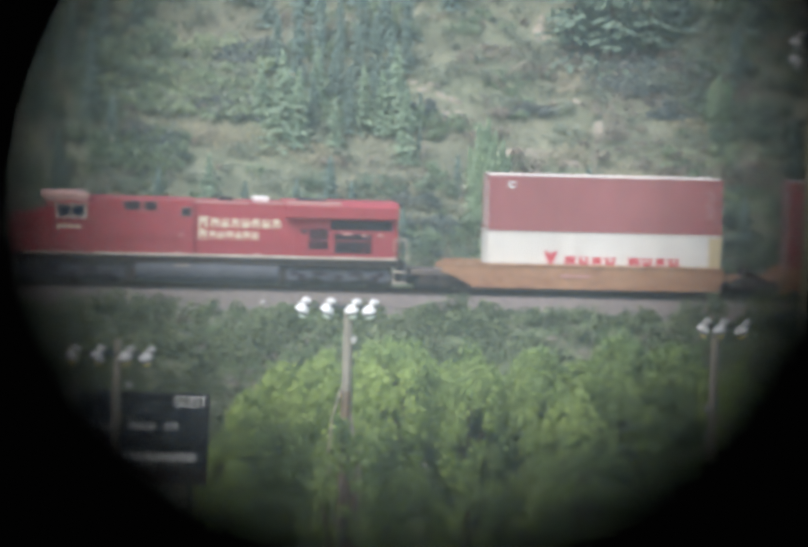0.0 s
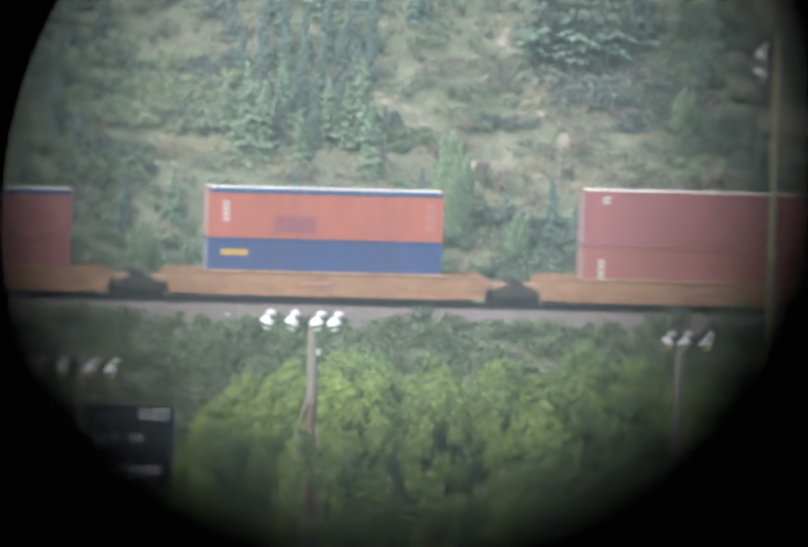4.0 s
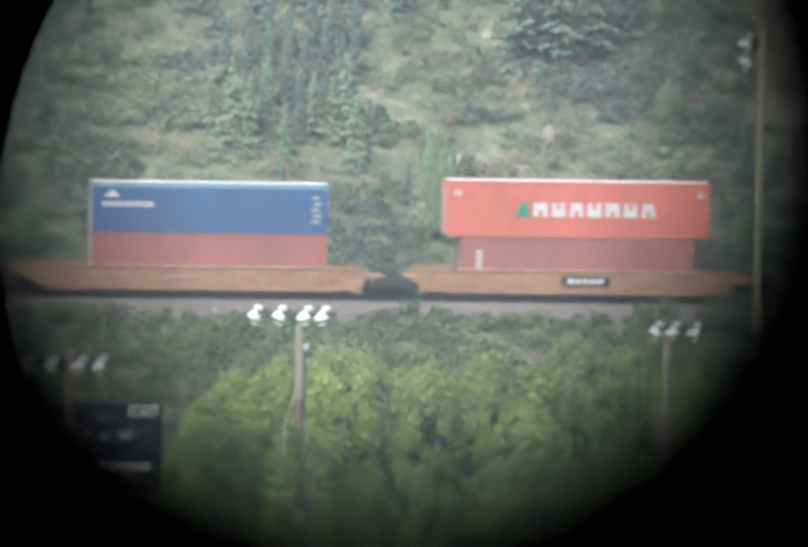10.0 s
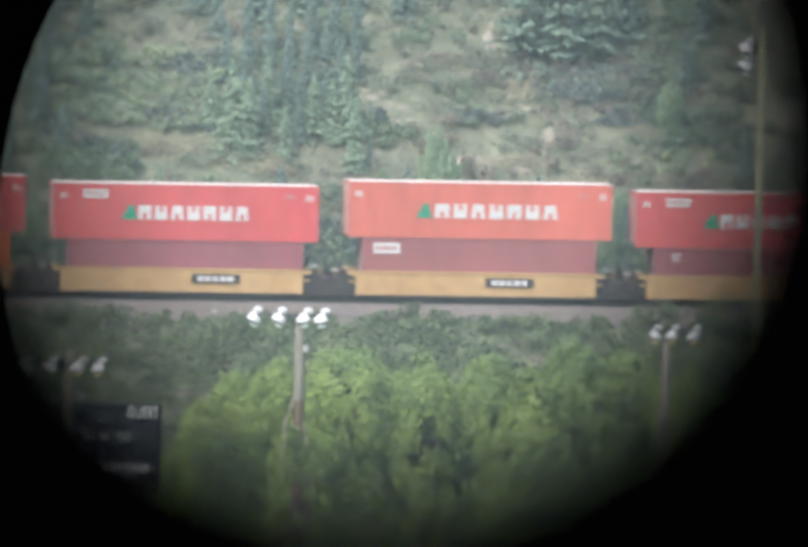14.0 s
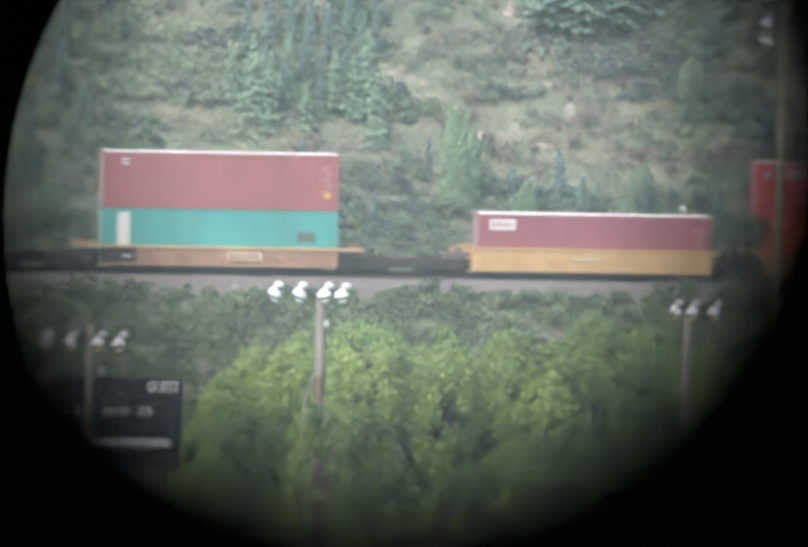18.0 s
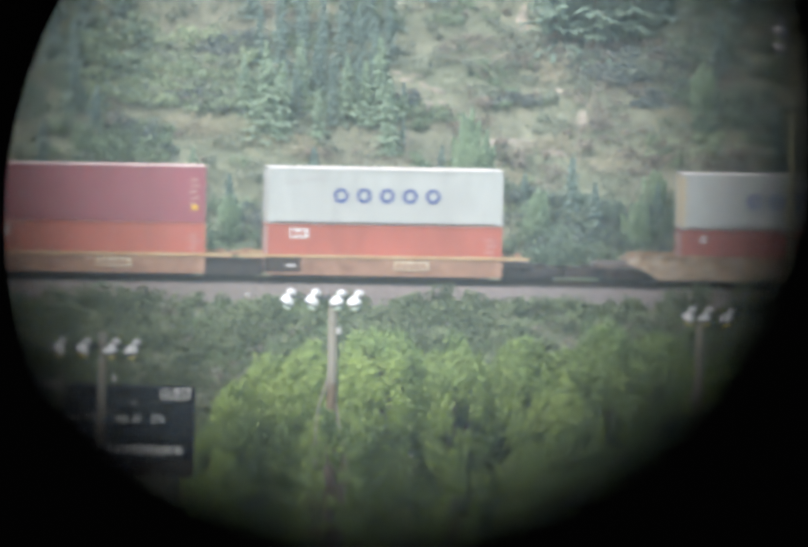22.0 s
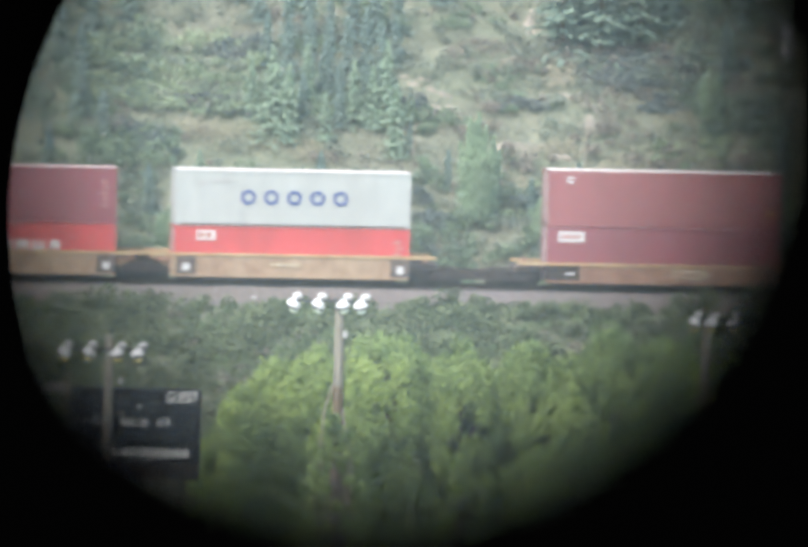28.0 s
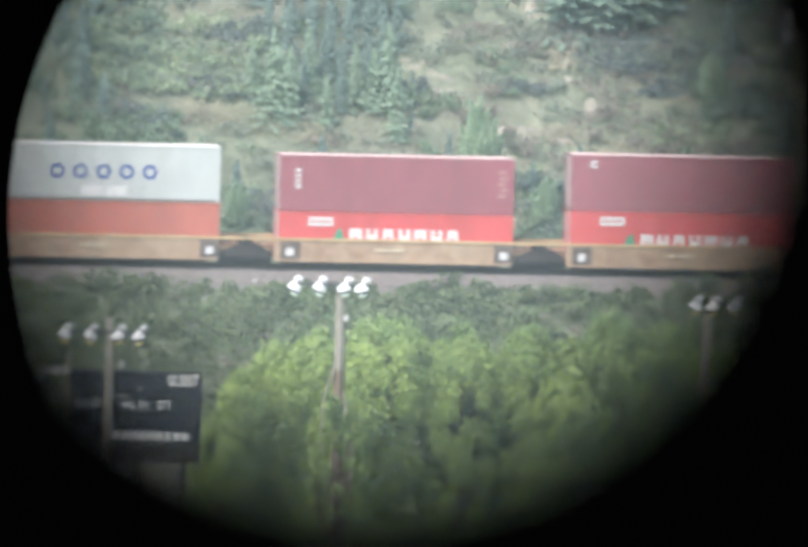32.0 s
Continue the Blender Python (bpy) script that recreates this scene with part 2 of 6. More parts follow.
    tank=material("grey_fuel_tank", (0.12, 0.125, 0.145), 0.6, 0.1, 0.15, 1.2, (0.09, 0.09, 0.10), 0.5, 0.6),
    cream_letter=material("cream_lettering", (0.70, 0.60, 0.45), 0.6, 0, 0.1, 6.0),
    loco_dark=material("dark_grille", (0.05, 0.035, 0.045), 0.7, 0.2, 0.2, 4.0),
    sill=material("dirty_white_stripe", (0.62, 0.55, 0.46), 0.7, 0, 0.15, 4.0, (0.38, 0.28, 0.22), 1.0, 0.6),
    glass=material("dark_cab_glass", (0.02, 0.03, 0.06), 0.1, 0, 0.05, 3.0),
    barrel=material("matt_black_barrel", (0.0004, 0.0004, 0.0004), 1.0, 0, 0.05, 3.0),
)

M["barrel"].node_tree.nodes["Principled BSDF"].inputs["Specular IOR Level"].default_value = 0.0


def haze_glass():
    """Added clear pane; its thin film scatters daylight to haze the whole view."""
    m = bpy.data.materials.new("haze_glass")
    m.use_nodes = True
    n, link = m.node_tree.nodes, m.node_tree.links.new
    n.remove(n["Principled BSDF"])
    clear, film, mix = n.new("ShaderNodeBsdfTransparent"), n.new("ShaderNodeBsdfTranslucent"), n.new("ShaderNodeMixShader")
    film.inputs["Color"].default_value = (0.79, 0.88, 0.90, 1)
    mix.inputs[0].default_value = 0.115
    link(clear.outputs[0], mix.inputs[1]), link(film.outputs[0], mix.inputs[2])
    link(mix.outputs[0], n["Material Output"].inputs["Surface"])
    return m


# ---- mesh helpers ----
def finish(name, bm, mat, smooth=False):
    me = bpy.data.meshes.new(name)
    bm.to_mesh(me)
    bm.free()
    me.materials.append(mat)
    if smooth:
        me.polygons.foreach_set("use_smooth", [True] * len(me.polygons))
    return me


def part(name, bm, mat, parent, label="", smooth=False):
    ob = new(name, finish(name, bm, mat, smooth))
    ob.parent = parent
    if label:
        ob["label"] = label
    return ob


def thing(name, label, category, m=None, group="", kind=""):
    ob = new(name)
    ob.empty_display_size = 0.5
    if m:
        ob.matrix_basis = m
    return tagged(ob, label, category, group, kind)


def box(bm, x0, x1, y0, y1, z0, z1, bevel=0.0):
    m = Matrix.LocRotScale(((x0 + x1) / 2, (y0 + y1) / 2, (z0 + z1) / 2), None, (abs(x1 - x0), abs(y1 - y0), abs(z1 - z0)))
    g = bmesh.ops.create_cube(bm, size=1.0, matrix=m)
    if bevel:
        edges = list({e for v in g["verts"] for e in v.link_edges})
        bmesh.ops.bevel(bm, geom=edges, offset=bevel, segments=2, profile=0.6, affect="EDGES")
    return bm


def boxed(*a, bevel=0.0):
    return box(bmesh.new(), *a, bevel=bevel)


def tube(bm, a, b, r0, r1=None, sides=10, caps=True):
    a, b = Vector(a), Vector(b)
    r1 = r0 if r1 is None else r1
    d = b - a
    m = Matrix.Translation((a + b) / 2) @ d.to_track_quat("Z", "Y").to_matrix().to_4x4()
    bmesh.ops.create_cone(bm, cap_ends=caps, segments=sides, radius1=r0, radius2=r1, depth=d.length, matrix=m)
    return bm


def extrude_profile(bm, pts, y0, y1):
    """A closed outline in x and z, drawn out from y0 to y1."""
    lo = [bm.verts.new((x, y0, z)) for x, z in pts]
    hi = [bm.verts.new((x, y1, z)) for x, z in pts]
    n = len(pts)
    bm.faces.new(lo), bm.faces.new(hi[::-1])
    for i in range(n):
        bm.faces.new((lo[i], hi[i], hi[(i + 1) % n], lo[(i + 1) % n]))
    bmesh.ops.recalc_face_normals(bm, faces=bm.faces[:])
    return bm


def from_arrays(name, verts, faces, mat):
    me = bpy.data.meshes.new(name)
    me.from_pydata(verts, [], faces)
    me.materials.append(mat)
    return me


TRACK = pose(0, RAIL, 0, 0, 0, SKEW)


def on_track(s, w=0.0, z=0.0, turn=0.0):
    return TRACK @ pose(s, w, z, 0, 0, turn)


# ---- the scope: a blackened eyepiece that the camera looks through ----
def eyepiece():
    ob = thing("scope_eyepiece", "matt black spotting scope eyepiece in front of the lens", "eyepiece")

    def stop(name, depth, across, up, hole, rim, thick):
        bm = bmesh.new()
        rings = []
        for r, z in ((hole, -depth), (hole * 1.06, -depth + thick), (rim, -depth + thick), (rim, -depth)):
            rings.append([bm.verts.new((across + r * math.cos(k * math.tau / 96), up + r * math.sin(k * math.tau / 96), z)) for k in range(96)])
        for a, b in zip(rings, rings[1:] + rings[:1]):
            for k in range(96):
                bm.faces.new((a[k], a[(k + 1) % 96], b[(k + 1) % 96], b[k]))
        return part(name, bm, M["barrel"], ob)

    stop("field_stop", 0.300, 0.0021, 0.0017, 0.0149, 0.034, 0.002)
    stop("eyecup", 0.0225, -0.000036, 0.000310, 0.000762, 0.034, 0.0008)
    bm = bmesh.new()
    tube(bm, (0, 0, -0.301), (0, 0, -0.0217), 0.0345, 0.0345, 64, False)
    part("barrel", bm, M["barrel"], ob)
    # Pane added at the barrel's far end to veil the view with haze.
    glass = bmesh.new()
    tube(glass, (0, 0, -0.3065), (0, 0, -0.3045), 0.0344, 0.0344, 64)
    part("haze_pane", glass, haze_glass(), ob, "clear pane that lays an even haze over the view")
    return ob


scope = eyepiece()


# ---- ground ----
def ground_height(s, w):
    """Height over the valley floor at s along the track and w behind it."""
    steps = ((-700, 37.1), (-461, 37.1), (-392, 0.0), (-40, 0.3), (-30, 1.6), (-9.5, 5.0), (-8.5, 5.2), (-3.6, 5.25), (-2.2, 5.72), (2.2, 5.72), (3.6, 5.25), (5, 5.0), (6.5, 5.3), (12, 8.9), (35, 23.9), (110, 72), (140, 78), (6000, 80))
    z = steps[-1][1]
    for (w0, z0), (w1, z1) in zip(steps, steps[1:]):
        if w < w1:
            z = z0 + (z1 - z0) * max(0.0, (w - w0) / (w1 - w0))
            break
    rough = min(1.0, max(0.0, (w - 6) / 5)) + min(1.0, max(0.0, (-11 - w) / 8)) * (1 if w > -390 else 0.0)
    if rough and abs(s) < 300:
        z += rough * (0.9 * noise.noise((s * 0.11, w * 0.11, 0)) + 0.35 * noise.noise((s * 0.4, w * 0.4, 5)))
    return z


def build_ground():
    ss = sorted(set([-5000, -2500, -1200, -600, -300, -180, -120, -80, 80, 120, 180, 300, 600, 1200, 2500, 5000] + [i * 1.0 for i in range(-60, 61)]))
    ww = sorted(set([-700, -560, -461, -440, -420, -405, -392, -350, -300, -250, -200, -150, -110, -80, -60, -50, 45, 55, 70, 90, 110, 140, 300, 800, 2000, 4500] + [i * 1.0 for i in range(-42, 42)] + [-8.5, -9.5, -3.6, -2.2, 2.2, 3.6, 6.5]))
    verts = [(s, w, ground_height(s, w)) for w in ww for s in ss]
    n = len(ss)
    faces = [(j * n + i, j * n + i + 1, (j + 1) * n + i + 1, (j + 1) * n + i) for j in range(len(ww) - 1) for i in range(n - 1)]
    me = from_arrays("ground", verts, faces, M["grass"])
    me.polygons.foreach_set("use_smooth", [True] * len(me.polygons))
    ob = new("ground", me)
    ob.matrix_basis = TRACK
    return tagged(ob, "valley floor and steep bluff of dry grass", "ground", kind="structure")


build_ground()


def ballast_bed():
    """Shouldered stone bed and the gravel track beside it, one long strip."""
    section = [(-8.3, 5.10), (-8.2, 5.27), (-3.7, 5.32), (-2.0, 5.80), (2.0, 5.80), (3.7, 5.32), (3.9, 5.1)]
    ss = [-400, -120] + [i * 0.8 for i in range(-50, 51)] + [120, 400]
    verts, faces = [], []
    for s in ss:
        for w, z in section:
            verts.append((s, w, z + 0.05 * noise.noise((s * 1.3, w * 1.3, 2))))
    k = len(section)
    for j in range(len(ss) - 1):
        for i in range(k - 1):
            faces.append((j * k + i, (j + 1) * k + i, (j + 1) * k + i + 1, j * k + i + 1))
    ob = new("ballast", from_arrays("ballast", verts, faces, M["ballast"]))
    ob.matrix_basis = TRACK
    tagged(ob, "grey crushed stone bed under the railway", "ballast", kind="structure")
    # Dark strip: oily stone with the shade under the train painted in.
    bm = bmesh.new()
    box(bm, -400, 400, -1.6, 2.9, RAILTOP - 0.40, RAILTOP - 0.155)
    strip = new("oil_shade_ballast", finish("oil_shade_ballast", bm, M["oil_shade"]))
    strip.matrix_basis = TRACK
    tagged(strip, "stone along the rails, darkened for oil and the train's shade", "ballast", kind="structure")
    track = thing("railway_track", "steel rails on dark timber sleepers in grey ballast", "railway track", TRACK, kind="structure")
    for w in (-0.75, 0.75):
        bm = bmesh.new()
        box(bm, -400, 400, w - 0.036, w + 0.036, RAILTOP - 0.04, RAILTOP)
        box(bm, -400, 400, w - 0.010, w + 0.010, RAILTOP - 0.15, RAILTOP - 0.03)
        box(bm, -400, 400, w - 0.07, w + 0.07, RAILTOP - 0.17, RAILTOP - 0.145)
        part("rail", bm, M["rail"], track)
    me = finish("sleeper", boxed(-0.115, 0.115, -1.3, 1.3, RAILTOP - 0.36, RAILTOP - 0.17, bevel=0.012), M["sleeper"])
    for k in range(-75, 75):
        ob = new("sleeper", me)
        ob.parent, ob.location = track, (k * 0.55, random.uniform(-0.04, 0.04), 0)


ballast_bed()


# ---- the train ----
TRAIN = []          # (thing, metres along the train from its reference)


def travel(t):
    k = t / 32
    return 396.42 * k - 7.047 * k ** 2 + 14.46 * k ** 3 - 6.758 * k ** 4


def rolling(ob, s):
    TRAIN.append((ob, s))
    ob.matrix_basis = on_track(s, 0, RAILTOP)
    return ob


def corrugated(bm, x0, x1, z0, z1, y, out, pitch=0.28, deep=0.018):
    """A pressed steel side sheet: trapezoid ribs along x, facing the side out (-1 or 1)."""
    n = max(2, round((x1 - x0) / pitch))
    p = (x1 - x0) / n
    xs = []
    for i in range(n):
        a = x0 + i * p
        xs += [(a, 0), (a + 0.25 * p, 0), (a + 0.38 * p, 1), (a + 0.86 * p, 1)]
    xs.append((x1, 0))
    lo = [bm.verts.new((x, y - out * deep * k, z0)) for x, k in xs]
    hi = [bm.verts.new((x, y - out * deep * k, z1)) for x, k in xs]
    for i in range(len(xs) - 1):
        q = (lo[i], lo[i + 1], hi[i + 1], hi[i])
        bm.faces.new(q if out < 0 else q[::-1])
    return bm


def bars(parent, name, x, z, heights, widths, gap, y, mat, label=""):
    """A row of upright bars in place of lettering."""
    bm = bmesh.new()
    for k, w in enumerate(widths):
        h = heights[k % len(heights)]
        box(bm, x, x + w, y - 0.012, y + 0.004, z, z + h)
        x += w + gap
    return part(name, bm, mat, parent, label)


def letter_bars(parent, name, x, z, h, count, step, mat, y=-1.231, label=""):
    """Each letter of a name stands as a plain block of its size."""
    for k in range(count):
        bm = bmesh.new()
        w, a = step * 0.78, x + k * step
        lean = (0.0, 0.06, 0.12, 0.03)[k % 4] * w
        n0, n1 = a + 0.36 * w, a + 0.64 * w
        if h < 0.4:
            pts = [(a, z), (a + w, z), (a + w - lean, z + h), (a + lean, z + h)]
        elif k % 2:
            pts = [(a, z), (a + w, z), (a + w - lean, z + h), (n1, z + h), (n1, z + 0.55 * h), (n0, z + 0.55 * h), (n0, z + h), (a + lean, z + h)]
        else:
            pts = [(a, z), (n0, z), (n0, z + 0.45 * h), (n1, z + 0.45 * h), (n1, z), (a + w, z), (a + w - lean, z + h), (a + lean, z + h)]
        extrude_profile(bm, pts, y - 0.012, y + 0.004)
        part(name, bm, mat, parent, label)


def ring_bars(parent, name, x, z, r, count, step, mat, y):
    """Widely spaced round letters stand as plain rings."""
    for k in range(count):
        bm = bmesh.new()
        cx, cz = x + k * step + r, z + r
        inner, outer = [], []
        for j in range(20):
            a = j * math.tau / 20
            for ring, f in ((outer, 1.0), (inner, 0.56)):
                ring.append([bm.verts.new((cx + f * r * math.cos(a), yy, cz + f * r * math.sin(a))) for yy in (y - 0.012, y + 0.004)])
        for j in range(20):
            q = (j + 1) % 20
            bm.faces.new((outer[j][0], outer[q][0], inner[q][0], inner[j][0]))
            bm.faces.new((outer[j][1], outer[q][1], outer[q][0], outer[j][0]))
            bm.faces.new((inner[j][0], inner[q][0], inner[q][1], inner[j][1]))
        bmesh.ops.recalc_face_normals(bm, faces=bm.faces[:])
        part(name, bm, mat, parent)


def wedge(parent, x, z, w, h, mat, y=-1.231):
    bm = bmesh.new()
    extrude_profile(bm, [(x, z), (x + w, z), (x + w * 0.72, z + h), (x + w * 0.5, z + h)], y - 0.012, y + 0.004)
    return part("logo_wedge", bm, mat, parent)


def container(s, z, length, height, paint_key, label, marks="", roof="roof", rail_mat=None):
    """A corrugated shipping container with its floor at z over the rail; s is its end away from the train's front."""
    col = M[paint_key]
    ob = rolling(thing("shipping_container", label, "container", group="containers of the train"), s + 0.28)
    L, H, y = length, height, 1.22
    bm = bmesh.new()
    for x0, x1 in ((0, 0.16), (L - 0.16, L)):
        for y0, y1 in ((-y, -y + 0.12), (y - 0.12, y)):
            box(bm, x0, x1, y0, y1, z, z + H)
    for y0, y1 in ((-y, -y + 0.06), (y - 0.06, y)):
        box(bm, 0.16, L - 0.16, y0, y1, z, z + 0.16)
    if length > 13:
        for x0 in (0.76, L - 0.92):
            box(bm, x0, x0 + 0.16, -y - 0.008, -y + 0.12, z + 0.16, z + H - 0.1)
    part("frame", bm, col, ob)
    rm = M[rail_mat] if rail_mat else col
    for y0, y1 in ((-y - 0.003, -y + 0.06), (y - 0.06, y + 0.003)):
        part("top_rail", boxed(0, L, y0, y1, z + H - (0.24 if rail_mat else 0.11), z + H), rm, ob)
    for o in (-1, 1):
        part("side_panel", corrugated(bmesh.new(), 0.16, L - 0.16, z + 0.16, z + H - 0.1, o * (y - 0.006), o), col, ob)
    bm = bmesh.new()
    corrugated(bm, 0.0, L, -y + 0.06, y - 0.06, z + H + 0.014, 1, 0.42, 0.03)
    bmesh.ops.transform(bm, matrix=Matrix(((1, 0, 0, 0), (0, 0, 1, 0), (0, 1, 0, 0), (0, 0, 0, 1))), verts=bm.verts[:])
    bmesh.ops.recalc_face_normals(bm, faces=bm.faces[:])
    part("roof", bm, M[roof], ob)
    for x, o in ((0.0, 1), (L, -1)):
        for y0, y1 in ((-y + 0.13, -0.01), (0.01, y - 0.13)):
            d = part("door", boxed(x + 0.03 * o, x + 0.08 * o, y0, y1, z + 0.16, z + H - 0.12), M["yellowed"] if "yp" in marks else col, ob)
            bm = bmesh.new()
            for f in (0.3, 0.72):
                yy = y0 + (y1 - y0) * f
                tube(bm, (x + 0.015 * o, yy, z + 0.1), (x + 0.015 * o, yy, z + H - 0.1), 0.022, sides=6)
            part("locking_bar", bm, M["lamp_grey"], d)
    block = finish("corner_casting", boxed(-0.003, 0.183, 0, 0.162, 0, 0.12, bevel=0.015), col)
    for x0 in (0, L - 0.18):
        for yy in (-y - 0.004, y - 0.158):
            for zz in (z, z + H - 0.118):
                k = new("corner_casting", block)
                k.parent, k.location = ob, (x0, yy, zz)
    f = -y - 0.006
    if "tl" in marks:      # small code at the head of the panel
        bars(ob, "code_mark", 0.95, z + H - 0.62, (0.34, 0.1), (0.12, 0.22), 0.0, f, M["mark_white"])
        bars(ob, "code_mark", 1.07, z + H - 0.38, (0.1,), (0.26,), 0.0, f, M["mark_white"])
    if "vert" in marks:    # upright column of white code
        for k in range(4):
            bars(ob, "code_mark", 0.78, z + H - 0.85 - k * 0.27, (0.2,), (0.12, 0.12), 0.05, f, M["mark_white"])
    if "rc" in marks:      # faded code columns near the other end
        for k in range(5):
            bars(ob, "code_mark", L - 0.85 + 0.1 * (k % 2), z + H - 0.75 - k * 0.3, (0.12, 0.2, 0.16), (0.1, 0.12, 0.1), 0.05, f, M["dull" if "blue" in paint_key else "mark_pink"])
    if "yl" in marks:
        part("warning_label", boxed(L - 0.72, L - 0.4, f - 0.012, f, z + 0.62, z + 0.92), M["mark_yellow"], ob, "yellow warning label")
    if "lab" in marks:     # pale name plate
        part("name_plate", boxed(0.55, 1.9, f - 0.012, f, z + H - 0.78, z + H - 0.24), M["mark_white"], ob, "white name plate")
        bars(ob, "plate_bar", 0.68, z + H - 0.62, (0.22,), (0.2, 0.2, 0.2, 0.2), 0.07, f - 0.011, M["mark_pink"])
    if "gl" in marks:      # lettered plate on an overlapping panel
        part("name_plate", boxed(1.1, 2.05, f - 0.012, f, z + H - 0.70, z + H - 0.20), M["mark_white"], ob, "white square logo plate")
        bars(ob, "plate_bar", 1.2, z + H - 0.6, (0.3, 0.22), (0.2, 0.12, 0.2), 0.06, f - 0.011, M["orange"])
    if "wp" in marks:      # tall white panel with a code column
        part("white_panel", boxed(0.75, 1.4, f - 0.012, f, z + 0.8, z + H - 0.18), M["cream"], ob, "tall white panel")
    if "long" in marks:    # 45 foot box lettering
        x = 3.1
        wedge(ob, x + 0.32, z + 1.02, 0.84, 0.74, M["mark_green"], f)
        letter_bars(ob, "name_letter", x + (1.2 if "plate" in marks else 1.3), z + 1.02, 0.72, 7, 0.82 if "plate" in marks else 0.92, M["mark_white"], f)
        for xx in (0.35, 0.55, L - 0.62, L - 0.42):
            bars(ob, "code_mark", xx, z + H - 0.75, (0.3, 0.2), (0.12,), 0.05, f - 0.01, M["mark_white"])
        bars(ob, "code_mark", L - 1.75, z + H - 0.6, (0.12, 0.2, 0.1), (0.15, 0.15, 0.15), 0.06, f, M["mark_pink"])
    if "plate" in marks:
        part("name_plate", boxed(1.5, 2.75, f - 0.012, f, z + H - 0.72, z + H - 0.28), M["mark_white"], ob, "white name plate")
        bars(ob, "plate_bar", 1.62, z + H - 0.6, (0.2,), (0.18, 0.18, 0.18, 0.18), 0.08, f - 0.011, M["mark_pink"])
    if "co" in marks:      # navy lettering, widely spaced
        ring_bars(ob, "name_letter", 3.3, z + 1.08, 0.38, 5, 1.17, M["mark_navy"], f)
        bars(ob, "code_mark", 1.9, z + H - 0.55, (0.14,), (0.16,) * 5, 0.05, f, M["dull"])
        bars(ob, "code_mark", 1.0, z + H - 0.75, (0.1, 0.2), (0.2, 0.3), 0.05, f, M["dull"])
        if "yp" in marks:
            for x0 in (0.0, L - 0.155):
                part("corner_stripe", boxed(x0, x0 + 0.155, f - 0.004, f, z + 0.13, z + H - 0.13), M["yellowed"], ob, "ochre corner post")
        part("scuffed_edge", boxed(0.2, L - 0.2, f - 0.006, f + 0.002, z + 0.03, z + 0.12), M["panel"], ob, "scuffed dark lower edge")
    if "rp" in marks:      # seam of a mended side sheet
        part("panel_seam", boxed(2.62, 2.70, f - 0.006, f, z + 0.2, z + H - 0.35), M["dull"], ob)
    if "cobars" in marks:
        for k in range(2):
            part("pale_stripe", boxed(4.9 + k * 1.25, 5.95 + k * 1.25, f - 0.012, f, z + 0.25, z + 0.75), M["mark_white"], ob)
    if "ym" in marks:
        bm = bmesh.new()
        extrude_profile(bm, [(2.85, z + 1.92), (3.08, z + 1.3), (3.08, z + 1.0), (3.34, z + 1.0), (3.34, z + 1.3), (3.58, z + 1.92), (3.3, z + 1.86), (3.21, z + 1.7), (3.12, z + 1.86)], f - 0.012, f + 0.004)
        part("logo_wedge", bm, M["mark_red"], ob)
        letter_bars(ob, "name_letter", 3.95, z + 1.04, 0.62, 4, 0.68, M["mark_red"], f)
        letter_bars(ob, "name_letter", 7.2, z + 1.04, 0.62, 4, 0.68, M["mark_red"], f)
        part("worn_panel", boxed(L - 0.62, L - 0.165, f - 0.004, f, z + 0.5, z + 2.75), M["yellowed"], ob, "yellowed worn panel")
        part("worn_post", boxed(L - 0.155, L + 0.003, f - 0.004, f, z + 0.13, z + H - 0.13), M["yellowed"], ob, "yellowed corner post")
    if "hl" in marks:
        for k in range(2):
            bm = bmesh.new()
            a = 1.85 + 0.72 * k
            extrude_profile(bm, [(a, z + 1.2), (a + 0.5, z + 1.2), (a + 0.85, z + 2.0), (a + 0.35, z + 2.0)], f - 0.012, f + 0.004)
            part("logo_bar", bm, M["mark_navy"], ob)
        letter_bars(ob, "name_letter", 4.1, z + 1.2, 0.5, 11, 0.56, M["navy_text"], f)
    if "low" in marks:     # lettering half hidden behind the car's side
        wedge(ob, 2.6, z + 0.75, 0.8, 0.95, M["mark_green"], f)
        letter_bars(ob, "name_letter", 3.6, z + 1.0, 0.72, 7, 0.82, M["mark_white"], f)
    if "ct" in marks:      # crest and name on the blue box
        wedge(ob, 0.55, z + H - 0.72, 0.8, 0.36, M["mark_white"], f)
        letter_bars(ob, "name_letter", 0.5, z + H - 1.2, 0.26, 9, 0.29, M["mark_white"], f)
    if "yb" in marks:
        bars(ob, "code_mark", 0.7, z + H - 0.85, (0.28,), (0.18,) * 6, 0.05, f, M["mark_yellow"])
    if "dark" in marks:
        part("repair_patch", boxed(3.4, 5.5, f - 0.006, f, z + 0.3, z + 1.15), M["red2"], ob, "darker repainted patch")
    if "graf" in marks:
        bars(ob, "dark_mark", L - 2.0, z + 1.3, (0.5, 0.4), (0.2, 0.15, 0.2, 0.15), 0.05, f, M["panel"])
    return ob


